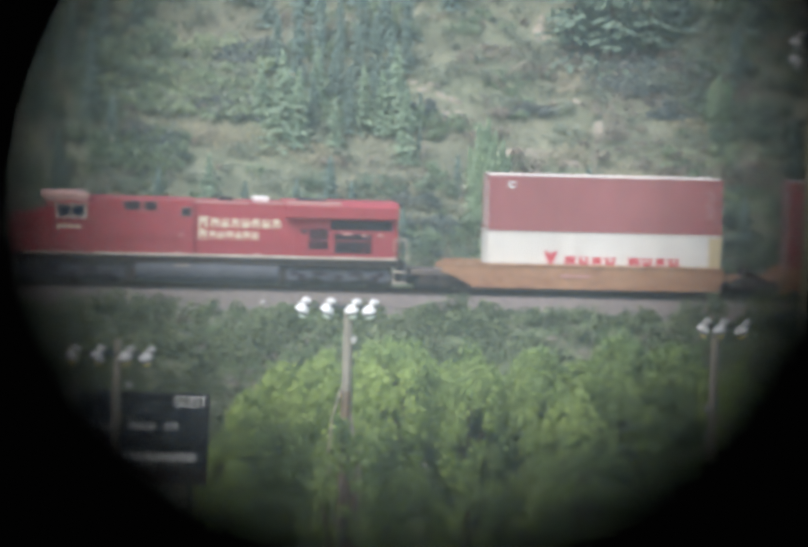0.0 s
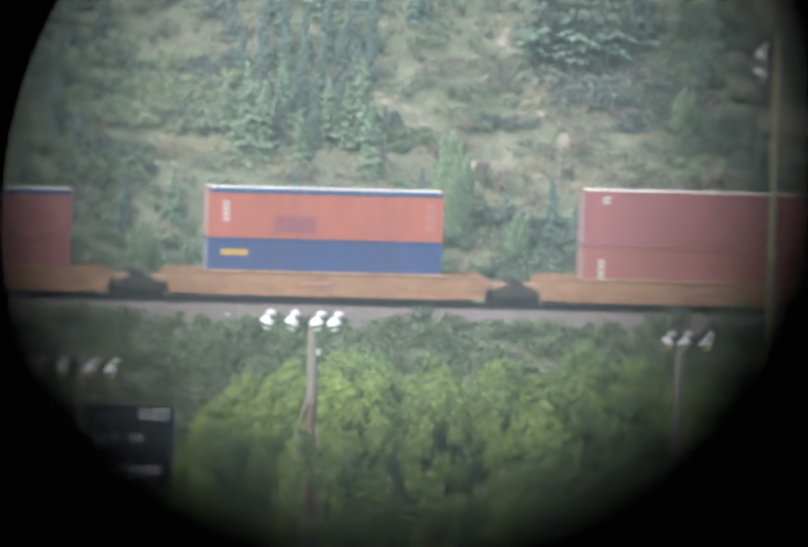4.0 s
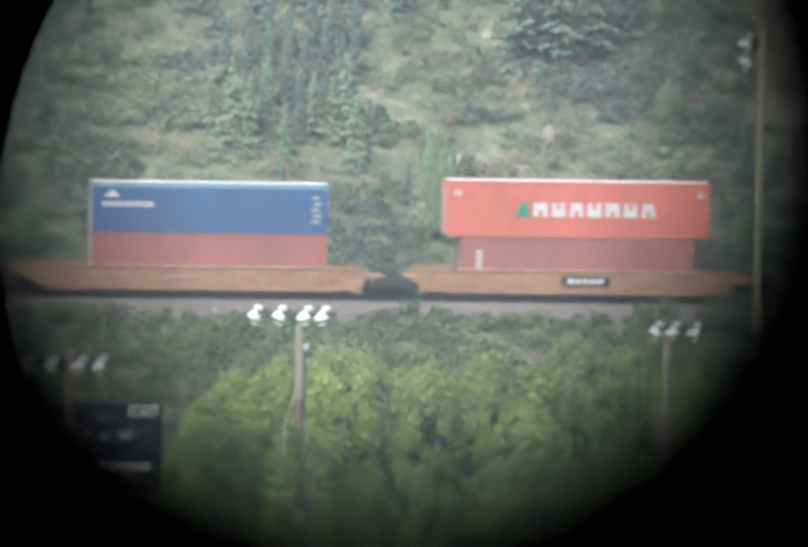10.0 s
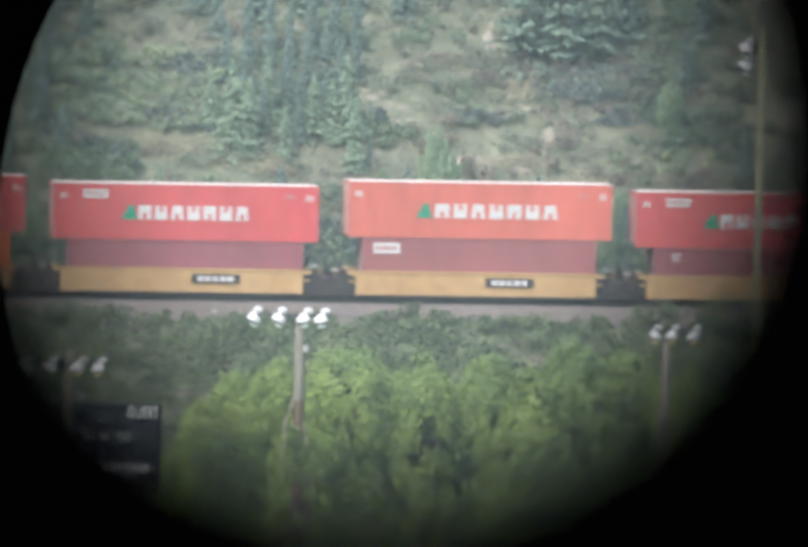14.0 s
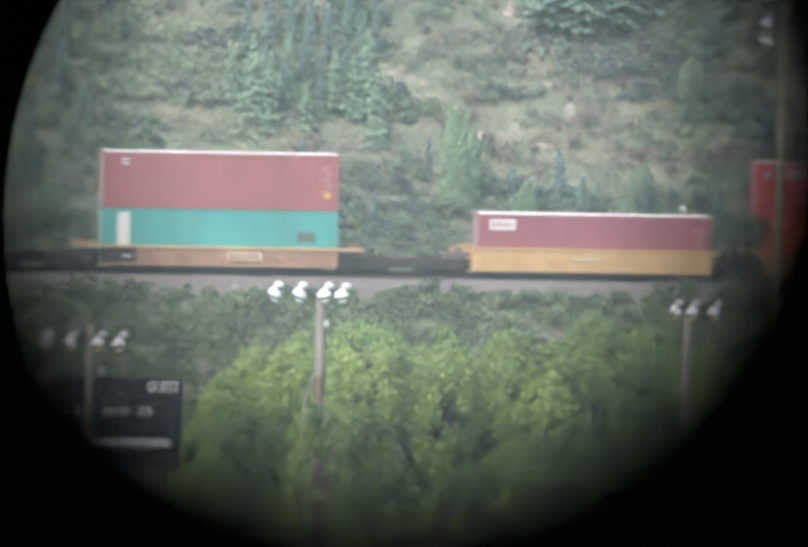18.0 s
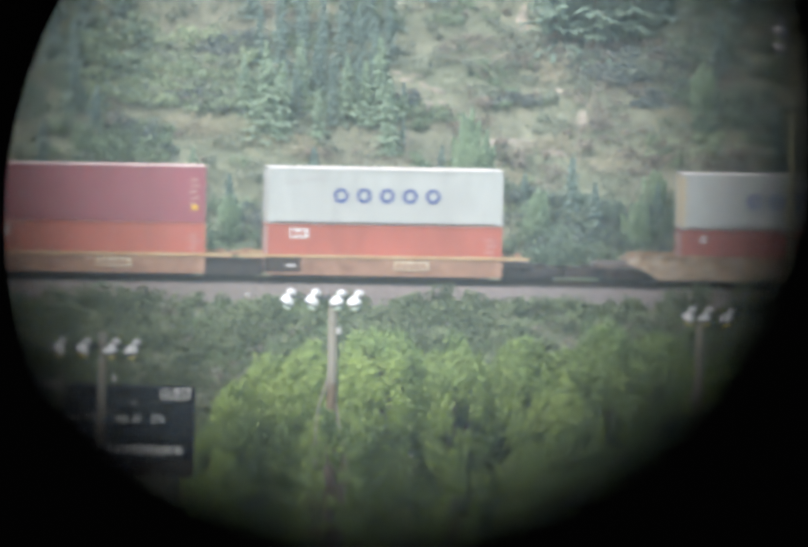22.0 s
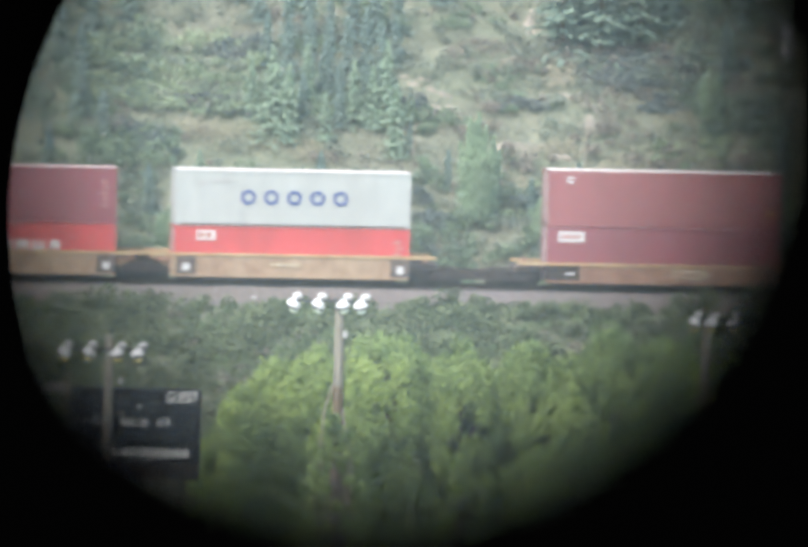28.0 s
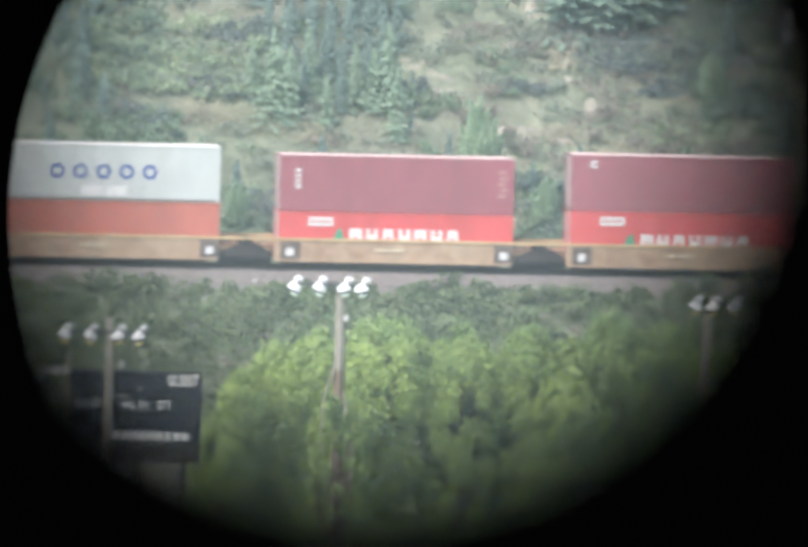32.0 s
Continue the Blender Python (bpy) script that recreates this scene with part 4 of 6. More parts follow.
    # end steps, handrails, plough, couplers
    for x, o in ((0.65, -1), (20.35, 1)):
        for y in (-1.35, 1.35):
            for k in range(4):
                part("step", boxed(x - 0.32, x + 0.32, y - 0.14, y + 0.14, 0.36 + 0.27 * k, 0.42 + 0.27 * k), M["sill"] if k % 2 == 0 else un, ob)
            bm = bmesh.new()
            for dx in (-0.3, 0.34):
                tube(bm, (x + dx, y, 0.3), (x + dx, y, 2.55), 0.03, sides=6)
            tube(bm, (x - 0.3, y, 2.55), (x + 0.34, y, 2.55), 0.03, sides=6)
            part("handrail", bm, M["sill"], ob, "pale grab rail")
        part("end_plate", boxed(x + o * 0.3 - 0.06, x + o * 0.3 + 0.06, -1.45, 1.45, 0.35, 1.4, bevel=0.02), un, ob)
        bm = bmesh.new()
        tube(bm, (x + o * 0.3, 0, 0.88), (x + o * 0.85, 0, 0.88), 0.13, sides=8)
        box(bm, x + o * 0.8 - 0.16, x + o * 0.8 + 0.16, -0.17, 0.17, 0.7, 1.06, 0.04)
        part("coupler", bm, M["truck"], ob)
    for o in (-1, 1):
        bm = bmesh.new()
        tube(bm, (5.0, o * 1.48, 2.45), (20.0, o * 1.48, 2.45), 0.02, sides=6)
        for k in range(11):
            tube(bm, (5.0 + 1.5 * k, o * 1.48, 1.56), (5.0 + 1.5 * k, o * 1.48, 2.45), 0.016, sides=6)
        part("walkway_rail", bm, red, ob)
    return ob


FT40, FT45, FT20 = 11.92, 13.42, 5.90
HC, STD, LOW = 2.85, 2.54, 0.26
SHRINK = 0.98       # upper boxes are a little lower


def build_train():
    def pair(s, lower, upper, low_h=HC, top_h=HC, low_marks="", top_marks="", low_label="", top_label="", top_len=FT40, roof="roof", rail_mat=None):
        if lower:
            container(s, LOW, FT40, low_h, lower, low_label or "container in the well of a rail car", low_marks)
        if upper:
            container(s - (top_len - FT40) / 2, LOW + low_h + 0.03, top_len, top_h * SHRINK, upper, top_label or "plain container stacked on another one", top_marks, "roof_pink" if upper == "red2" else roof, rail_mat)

    orange_car = "rusty orange articulated well car carrying containers"
    # ahead of the locomotive
    well_car(16.9, 12.4, "well_orange", orange_car, (2, 1))
    pair(17.2, "red", "red", top_marks="tl", low_label="brown-red container in an orange well car", top_label="brown-red container on a brown-red one")
    well_car(-0.2, 14.4, "well_orange", orange_car, (1, 3))
    pair(1.85, "cream", "red", low_marks="ym", top_marks="tl rc", low_label="white container with red lettering, yellowed at one end", top_label="brown-red corrugated container on a white one")
    locomotive(-22.7)
    # three long wells
    well_car(-43.0, 18.0, "well_orange", orange_car, (2, 1))
    pair(-40.95, "red3", "red", low_marks="vert rc", top_marks="tl rc yl", low_label="faded orange-red container with a white code column", top_label="brown-red container with a yellow label")
    well_car(-61.9, 16.4, "well_orange", orange_car, (2, 3))
    pair(-60.1, "blue", "orange", HC, STD, low_marks="yb", top_marks="vert dark rc", low_label="navy blue container with a yellow mark in an orange well", top_label="orange-red container with a repainted patch and blue rim", rail_mat="roofblue")
    well_car(-82.3, 17.6, "well_orange", orange_car, (1, 3))
    pair(-78.95, "red", "red", STD, STD, low_marks="lab", top_marks="vert rc", low_label="brown-red container with a white name plate", top_label="brown-red container with a blue rim", rail_mat="roofblue")
    well_car(-103.7, 17.8, "well_orange", "orange well car with a pale flaking patch on its side", (2, 1), patch=True)
    pair(-101.87, "red2", "red3", HC, STD, low_marks="lab rc", top_marks="rc", low_label="maroon container with a white label", top_label="faded red container with a blue rim", rail_mat="roofblue")
    well_car(-122.6, 16.4, "well_orange", orange_car, (2, 3), plate=7.4)
    pair(-120.6, "red3", "coral", low_marks="vert rc", top_marks="long", top_len=FT45, low_label="faded red container under a longer one", top_label="bright coral red long container with white lettering and a green wedge", roof="roof")
    well_car(-143.0, 17.8, "well_orange", orange_car, (1, 3))
    pair(-139.35, "red3", "steelblue", HC, STD, low_marks="", top_marks="ct rc", low_label="plain faded red container under a blue one", top_label="steel blue container with white lettering", rail_mat="rail_blue")
    # five short yellow wells
    yellow = "yellow articulated well car carrying stacked containers"
    spots = [-160.3, -175.15, -190.1, -204.95, -219.9]
    for k, s in enumerate(spots):
        well_car(s, 12.25, "well_yellow", yellow, (1 if k == 4 else 2, 1 if k == 0 else 3), plate=None if k in (0, 4) else 6.6 if k < 3 else 3.3)
    for k in range(2):
        container(-160.2 + k * 6.12, LOW, FT20, STD, "red2", "short maroon container sharing a well", "tl")
    container(-161.15, LOW + STD + 0.03, FT45, HC * SHRINK, "scarlet", "scarlet long container with white lettering and a name plate", "long plate")
    pair(-175.1, "red", "coral", low_marks="lab", top_marks="long", top_len=FT45, low_label="brown-red container with a white label", top_label="coral red long container with white lettering")
    pair(-190.05, "red2", "scarlet", STD, HC, top_marks="long plate", top_len=FT45, low_label="plain maroon container in a yellow well car", top_label="scarlet long container with white lettering")
    pair(-204.9, "bright_orange", "scarlet", low_marks="hl", top_marks="long plate", top_len=FT45, low_label="bright orange container with navy lettering", top_label="scarlet long container on an orange one")
    pair(-219.85, "red2", None, HC, low_marks="lab rc", low_label="single maroon container in a yellow well car")
    # two single cars
    well_car(-238.75, 12.0, "well_brown", "rusted brown well car with a yellow top sill", (1, 1), pale=6.4)
    pair(-238.95, "teal", "red", low_marks="wp graf", top_marks="tl rc yl", low_label="teal container with a tall white panel", top_label="brown-red container on a teal one")
    well_car(-262.3, 18.2, "well_rough", "blotchy weathered long well car", (1, 1), pale=10.0)
    pair(-259.85, "red3", "white", STD, HC, low_marks="tl rc", top_marks="co yp", low_label="faded red container under a white one", top_label="pale grey-white container with widely spaced navy letters")
    # five brown wells
    brown = "rusted brown articulated well car with a yellow top sill"
    loads = [(-280.95, "orange", "white", "gl rc", "co"), (-296.05, "orange", "red2", "gl rc", "tl rc yl"), (-311.25, "orange", "red", "vert rc", "tl rc yl"), (-326.6, "teal", "white", "wp", "co yp rp"), (-341.85, "red2", "red", "lab rc", "tl rc yl")]
    words = dict(orange="orange-red container in a brown well car", teal="teal container with a tall white panel", red2="maroon corrugated container with faded codes", red="brown-red container with a yellow label", white="pale grey-white container with navy letters", scarlet="scarlet container with white lettering")
    for k, (s, a, b, ma, mb) in enumerate(loads):
        well_car(s + 0.1, 12.1, "well_brown", brown, (1 if k == 4 else 2, 1 if k == 0 else 3), pale=(6.6, 6.6, 6.7, 3.6, 6.6)[k])
        pair(s, a, b, HC if k > 2 else STD, HC, ma, mb, words[a], words[b] + " on top of another")
    # five tan wells
    tan = "weathered tan articulated well car with dark reporting panels"
    loads = [(-360.8, "scarlet", "white", "gl rc", "co"), (-375.7, "scarlet", "red2", "low plate", "rc"), (-390.6, "scarlet", "red2", "low plate", "tl rc"), (-405.45, "scarlet", "red2", "low plate", "vert rc"), (-420.4, "orange", "white", "", "co cobars")]
    for k, (s, a, b, ma, mb) in enumerate(loads):
        well_car(s + 0.05, 12.15, "well_tan", tan, (1 if k == 4 else 2, 1 if k == 0 else 3), white_ends=True)
        pair(s, a, b, HC if k in (2, 4) else STD, HC, ma, mb, words[a], words[b] + " on top of another")


build_train()


# ---- plants ----
def leaf_mesh(name, centres, size, mat, droop=0.0, aspect=1.0, seed=1, faces_to=None, loose=0.7):
    """Many small bent leaf sprays, one mesh: each a folded quad, turned at random or loosely facing the way given for it."""
    rng = np.random.default_rng(seed)
    c = np.asarray(centres, float)
    n = len(c)
    a = rng.normal(size=(n, 3))
    if faces_to is None:
        a[:, 2] = a[:, 2] * 0.6 - droop
        a /= np.linalg.norm(a, axis=1)[:, None]
        b = np.cross(a, rng.normal(size=(n, 3)))
    else:
        out = np.asarray(faces_to, float) + rng.normal(size=(n, 3)) * loose
        out /= np.linalg.norm(out, axis=1)[:, None]
        a[:, 2] -= droop
        b = np.cross(out, a)
        b /= np.linalg.norm(b, axis=1)[:, None]
        a = np.cross(b, out)
    b /= np.linalg.norm(b, axis=1)[:, None]
    h = size * rng.uniform(0.6, 1.35, (n, 1)) / 2
    up = np.cross(a, b) * h * 0.35
    v = np.stack([c - a * h * aspect - b * h * 0.5, c - a * h * aspect * 0.2 + b * h + up, c + a * h * aspect + up * 0.4, c + a * h * 0.1 - b * h + up], 1).reshape(-1, 3)
    faces = np.arange(n * 4).reshape(-1, 4).tolist()
    return from_arrays(name, v.tolist(), faces, mat)


def clump_points(rng, centre, radius, count, squash=0.8):
    """Points in the outer shell of an uneven ball, and the way that each one looks from its middle."""
    d = rng.normal(size=(count, 3))
    d /= np.linalg.norm(d, axis=1)[:, None]
    r = radius * rng.uniform(0.45, 1.05, (count, 1)) ** 0.6
    p = d * r
    p[:, 2] *= squash
    return p + np.asarray(centre), d + (0, 0, 0.35)


def spruce(name, height, seed, mat, label, lean=0.24, leaf=0.105, gap=0.22):
    """A young conifer: tapered trunk and drooping whorls of needle sprays, with gaps between the whorls."""
    rng = np.random.default_rng(seed)
    ob = thing(name, label, "tree", group="conifers on the slope")
    bm = bmesh.new()
    tube(bm, (0, 0, -0.3), (0, 0, height * 0.985), 0.018 * height, 0.006, 7)
    pts, ways = [], []
    z = height * 0.05
    while z < height * 0.97:
        full = 1 - z / height
        reach = lean * height * full ** 0.9 * rng.uniform(0.72, 1.15) + 0.05
        arms = rng.integers(10, 14)
        off = rng.uniform(0, 6.28)
        for j in range(arms):
            ang = off + j * 6.283 / arms + rng.normal() * 0.25
            rr = reach * rng.uniform(0.6, 1.12)
            at = z + rng.normal() * gap * 0.35
            tip = np.array([math.cos(ang) * rr, math.sin(ang) * rr, at - rr * rng.uniform(0.1, 0.4)])
            if rng.uniform() < 0.4:
                tube(bm, (0, 0, at), tip, 0.012, 0.004, 4, False)
            across = np.array([-math.sin(ang), math.cos(ang), 0])
            way = np.array([math.cos(ang) * 0.55, math.sin(ang) * 0.55, 1.0])
            for q in np.arange(0.15, 1.04, 0.09 / max(rr, 0.2)):
                sag = -0.10 * rr * math.sin(q * 3.1)
                mid = tip * q + np.array([0, 0, at + sag]) * (1 - q)
                for _ in range(2):
                    pts.append(mid + across * rng.normal() * (0.03 + 0.13 * rr * (1.1 - q)) + rng.normal(size=3) * (0.03, 0.03, 0.02))
                    ways.append(way)
        z += gap * (0.45 + 0.75 * full) * rng.uniform(0.8, 1.2)
    part("trunk", bm, M["bark"], ob)
    me = leaf_mesh("crown", pts, leaf, mat, droop=0.2, aspect=1.5, seed=seed, faces_to=ways, loose=0.45)
    c = new("crown", me)
    c.parent = ob
    return ob


def leafy_tree(name, height, crown_r, seed, mat, label, leaf=0.16, clumps=60, per=130, group="", crown_low=0.35, squash=1.0, bark="bark", size=(0.16, 0.30)):
    """A broadleaf tree: trunk, forking limbs, and a crown of separate leaf clumps at the limb ends."""
    rng = np.random.default_rng(seed)
    ob = thing(name, label, "tree", group=group)
    bm = bmesh.new()
    tube(bm, (0, 0, -0.3), (0, 0, height * 0.5), height * 0.022, height * 0.014, 9)
    cz = height * (1 + crown_low) / 2
    half = height * (1 - crown_low) / 2
    pts, ways = [], []
    for k in range(clumps):
        d = rng.normal(size=3)
        d /= np.linalg.norm(d)
        r = rng.uniform(0.35, 1.0) ** 0.5
        c = np.array([d[0] * crown_r * r, d[1] * crown_r * r, cz + d[2] * half * r * 0.92])
        if k % 5 == 0:
            base = (c[0] * 0.1, c[1] * 0.1, height * rng.uniform(0.25, 0.5))
            mid = (c[0] * 0.55, c[1] * 0.55, (base[2] + c[2]) / 2 + 0.2)
            tube(bm, base, mid, height * 0.009, height * 0.006, 6, False)
            tube(bm, mid, tuple(c), height * 0.006, 0.01, 6, False)
        cr = crown_r * rng.uniform(*size)
        a, b = clump_points(rng, c, cr, per, 0.85 * squash)
        pts.append(a), ways.append(b)
    part("trunk", bm, M[bark], ob)
    c = new("crown", leaf_mesh("crown", np.concatenate(pts), leaf, mat, seed=seed, faces_to=np.concatenate(ways)))
    c.parent = ob
    return ob


def poplar(height, crown_r, seed, low=0.07):
    """A full poplar: a tall dome of close, upright leafy plumes on rising limbs, denser and rounder towards the top."""
    rng = np.random.default_rng(seed)
    ob = thing("poplar_tree", "full yellow-green poplar on the river flat", "tree", group="poplars by the field")
    bm = bmesh.new()
    tube(bm, (0, 0, -0.3), (0, 0, height * 0.72), height * 0.02, height * 0.008, 9)
    pts, ways = [], []
    z0 = height * low
    top = height - 0.55
    plumes = int(30 * crown_r * (height - z0) / 2)
    for k in range(plumes):
        if k % 4 == 0:          # over the dome
            ang, rho = rng.uniform(0, math.tau), math.sqrt(rng.uniform(0, 0.95))
            f = (1 - rho ** 2) ** 0.16
        else:                   # evenly down the sides
            ang, f = k * 2.39996 + rng.normal() * 0.6, (k + rng.uniform(-3, 3)) / plumes
            f = min(0.985, max(0.0, f))
            rho = (1 - f ** 6.5) ** 0.5
        wide = crown_r * rho * (rng.uniform(0.93, 1.04) if k % 3 else rng.uniform(0.6, 0.9))
        c = np.array([math.cos(ang) * wide, math.sin(ang) * wide, z0 + (top - z0) * f + rng.normal() * (0.06 + 0.14 * f ** 6)])
        if k % 9 == 0:
            base = (0, 0, max(0.8, c[2] - wide * 1.3 - 0.6))
            tube(bm, base, tuple(c), height * 0.006, 0.012, 5, False)
        r = rng.uniform(0.25, 0.38) * (1.38 - 0.38 * f ** 6)
        d = rng.normal(size=(int(rng.uniform(82, 125)), 3))
        d /= np.linalg.norm(d, axis=1)[:, None]
        body = d * r * rng.uniform(0.05 + 0.15 * f, 1.2 - 0.1 * f, (len(d), 1)) ** 0.72
        body[:, 2] *= 1.4
        pts.append(body + c)
        slope = np.array([math.cos(ang) * (1.2 - 0.75 * f ** 4), math.sin(ang) * (1.2 - 0.75 * f ** 4), 2.9 * f ** 5 - 1.3])
        ways.append(d * 0.3 * f ** 9 + slope)
    part("trunk", bm, M["bark"], ob)
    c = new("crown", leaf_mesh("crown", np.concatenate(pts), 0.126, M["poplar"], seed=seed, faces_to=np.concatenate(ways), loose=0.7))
    c.parent = ob
    return ob


def feathery_sapling(height, spread, seed, label):
    """A many-stemmed sapling: thin stems fanning up from one root, each hung with loose light leaves that thin out towards its tip."""
    rng = np.random.default_rng(seed)
    ob = thing("sapling", label, "tree", group="saplings")
    bm = bmesh.new()
    pts = []
    for k in range(15):
        ang, out = k * 2.4 + rng.normal() * 0.3, spread * (rng.uniform(0.1, 1.0) if k else 0.05)
        h = height * (1.0 - 0.45 * out / spread) * rng.uniform(0.85, 1.0)
        tip = np.array([math.cos(ang) * out, math.sin(ang) * out, h])
        knee = np.array([math.cos(ang) * out * 0.7, math.sin(ang) * out * 0.7, h * 0.45])
        tube(bm, (0, 0, -0.3), tuple(knee), 0.035, 0.022, 5, False)
        tube(bm, tuple(knee), tuple(tip), 0.022, 0.006, 5, False)
        n = int(300 * h)
        q = rng.uniform(0.08, 1.0, (n, 1)) ** 0.85
        line = np.where(q < 0.45, knee * q / 0.45, knee + (tip - knee) * (q - 0.45) / 0.55)
        pts.append(line + rng.normal(size=(n, 3)) * (0.36 * (1.08 - q)) * (1, 1, 0.7))
    part("trunk", bm, M["bark"], ob)
    pts = np.concatenate(pts)
    ways = pts * (0.5, 0.5, 0.0) + (0, 0, 0.6)
    c = new("crown", leaf_mesh("crown", pts, 0.10, M["feather"], seed=seed, faces_to=ways, loose=0.9))
    c.parent = ob
    return ob


def shrubs(name, label, mat, spots, leaf, per, seed, category="shrubs"):
    """A thicket: every spot is (s, w, radius, height) in track measures; joined leaves over the ground."""
    rng = np.random.default_rng(seed)
    pts, ways = [], []
    for s, w, r, h in spots:
        z = ground_height(s, w)
        n = max(3, int(3 + r * 3))
        for _ in range(n):
            d = rng.normal(size=2) * r * 0.5
            cr = r * rng.uniform(0.35, 0.6)
            a, b = clump_points(rng, (s + d[0], w + d[1], z + h * rng.uniform(0.25, 0.75)), cr, max(8, int(per * r / n)), h / max(r, 0.1) * 0.8)
            pts.append(a), ways.append(b)
    ob = new(name, leaf_mesh(name, np.concatenate(pts), leaf, mat, seed=seed, faces_to=np.concatenate(ways)))
    ob.matrix_basis = TRACK
    return tagged(ob, label, category, kind="stuff")


def ground_cover(name, label, mat, count, s0, s1, w0, w1, leaf, high, seed):
    """Grass and low scrub as one mesh of small sprays, thicker and higher in clumps."""
    rng = np.random.default_rng(seed)
    pts = []
    for s, w in zip(rng.uniform(s0, s1, count), rng.uniform(w0, w1, count)):
        if w > 0 and any(((s - a) / p) ** 2 + ((w - b) / q) ** 2 < rng.uniform(-1.0, 1.2) for a, b, p, q in BARE):
            continue
        tall = max(0.05, 0.5 + noise.noise((s * 0.5, w * 0.5, 3)))
        pts.append((s, w, ground_height(s, w) + high * tall * rng.uniform(0.1, 1.0)))
    ob = new(name, leaf_mesh(name, pts, leaf, mat, droop=-0.5, seed=seed, faces_to=np.tile((0, -0.5, 0.85), (len(pts), 1)), loose=0.28))
    ob.matrix_basis = TRACK
    return tagged(ob, label, "grass", kind="stuff")


def straw_cover(name, label, mat, spots, leaf, seed):
    """Drifts of dry grass: every spot is (s, w, half length, half width, count)."""
    rng = np.random.default_rng(seed)
    pts = []
    for s, w, a, b, n in spots:
        for u, v in rng.normal(size=(n, 2)) * 0.55:
            x, y = s + u * a, w + v * b + 0.25 * noise.noise((u * 3, v, s))
            pts.append((x, y, ground_height(x, y) + rng.uniform(0.1, 0.5)))
    ob = new(name, leaf_mesh(name, pts, leaf, mat, droop=-0.5, seed=seed, faces_to=np.tile((0, -0.5, 0.85), (len(pts), 1)), loose=0.28))
    ob.matrix_basis = TRACK
    return tagged(ob, label, "grass", kind="stuff")


def patch(name, label, mat, s, w, ls, lw, turn, seed):
    """A bare patch on the slope: a thin sheet with a ragged outline that follows the ground."""
    rng = np.random.default_rng(seed)
    bm = bmesh.new()
    rings = []
    for f in (0.0, 0.35, 0.7, 1.0):
        ring = []
        for k in range(28):
            a = k * math.tau / 28
            rag = 1 + (0.45 * noise.noise((math.cos(a) * 1.7 + seed, math.sin(a) * 1.7, seed)) + 0.22 * rng.uniform(-1, 1)) * (f ** 1.5)
            u, v = math.cos(a) * ls * f * rag, math.sin(a) * lw * f * rag
            x, y = s + u * math.cos(turn) - v * math.sin(turn), w + u * math.sin(turn) + v * math.cos(turn)
            ring.append(bm.verts.new((x, y, ground_height(x, y) + 0.10 - 0.16 * f ** 4)))
        rings.append(ring)
    for a, b in zip(rings[1:], rings[2:]):
        for k in range(28):
            bm.faces.new((a[k], b[k], b[(k + 1) % 28], a[(k + 1) % 28]))
    bm.faces.new(rings[1])
    for v in rings[0]:
        bm.verts.remove(v)
    ob = new(name, finish(name, bm, mat, True))
    ob.matrix_basis = TRACK
    return tagged(ob, label, "soil patch", kind="structure")


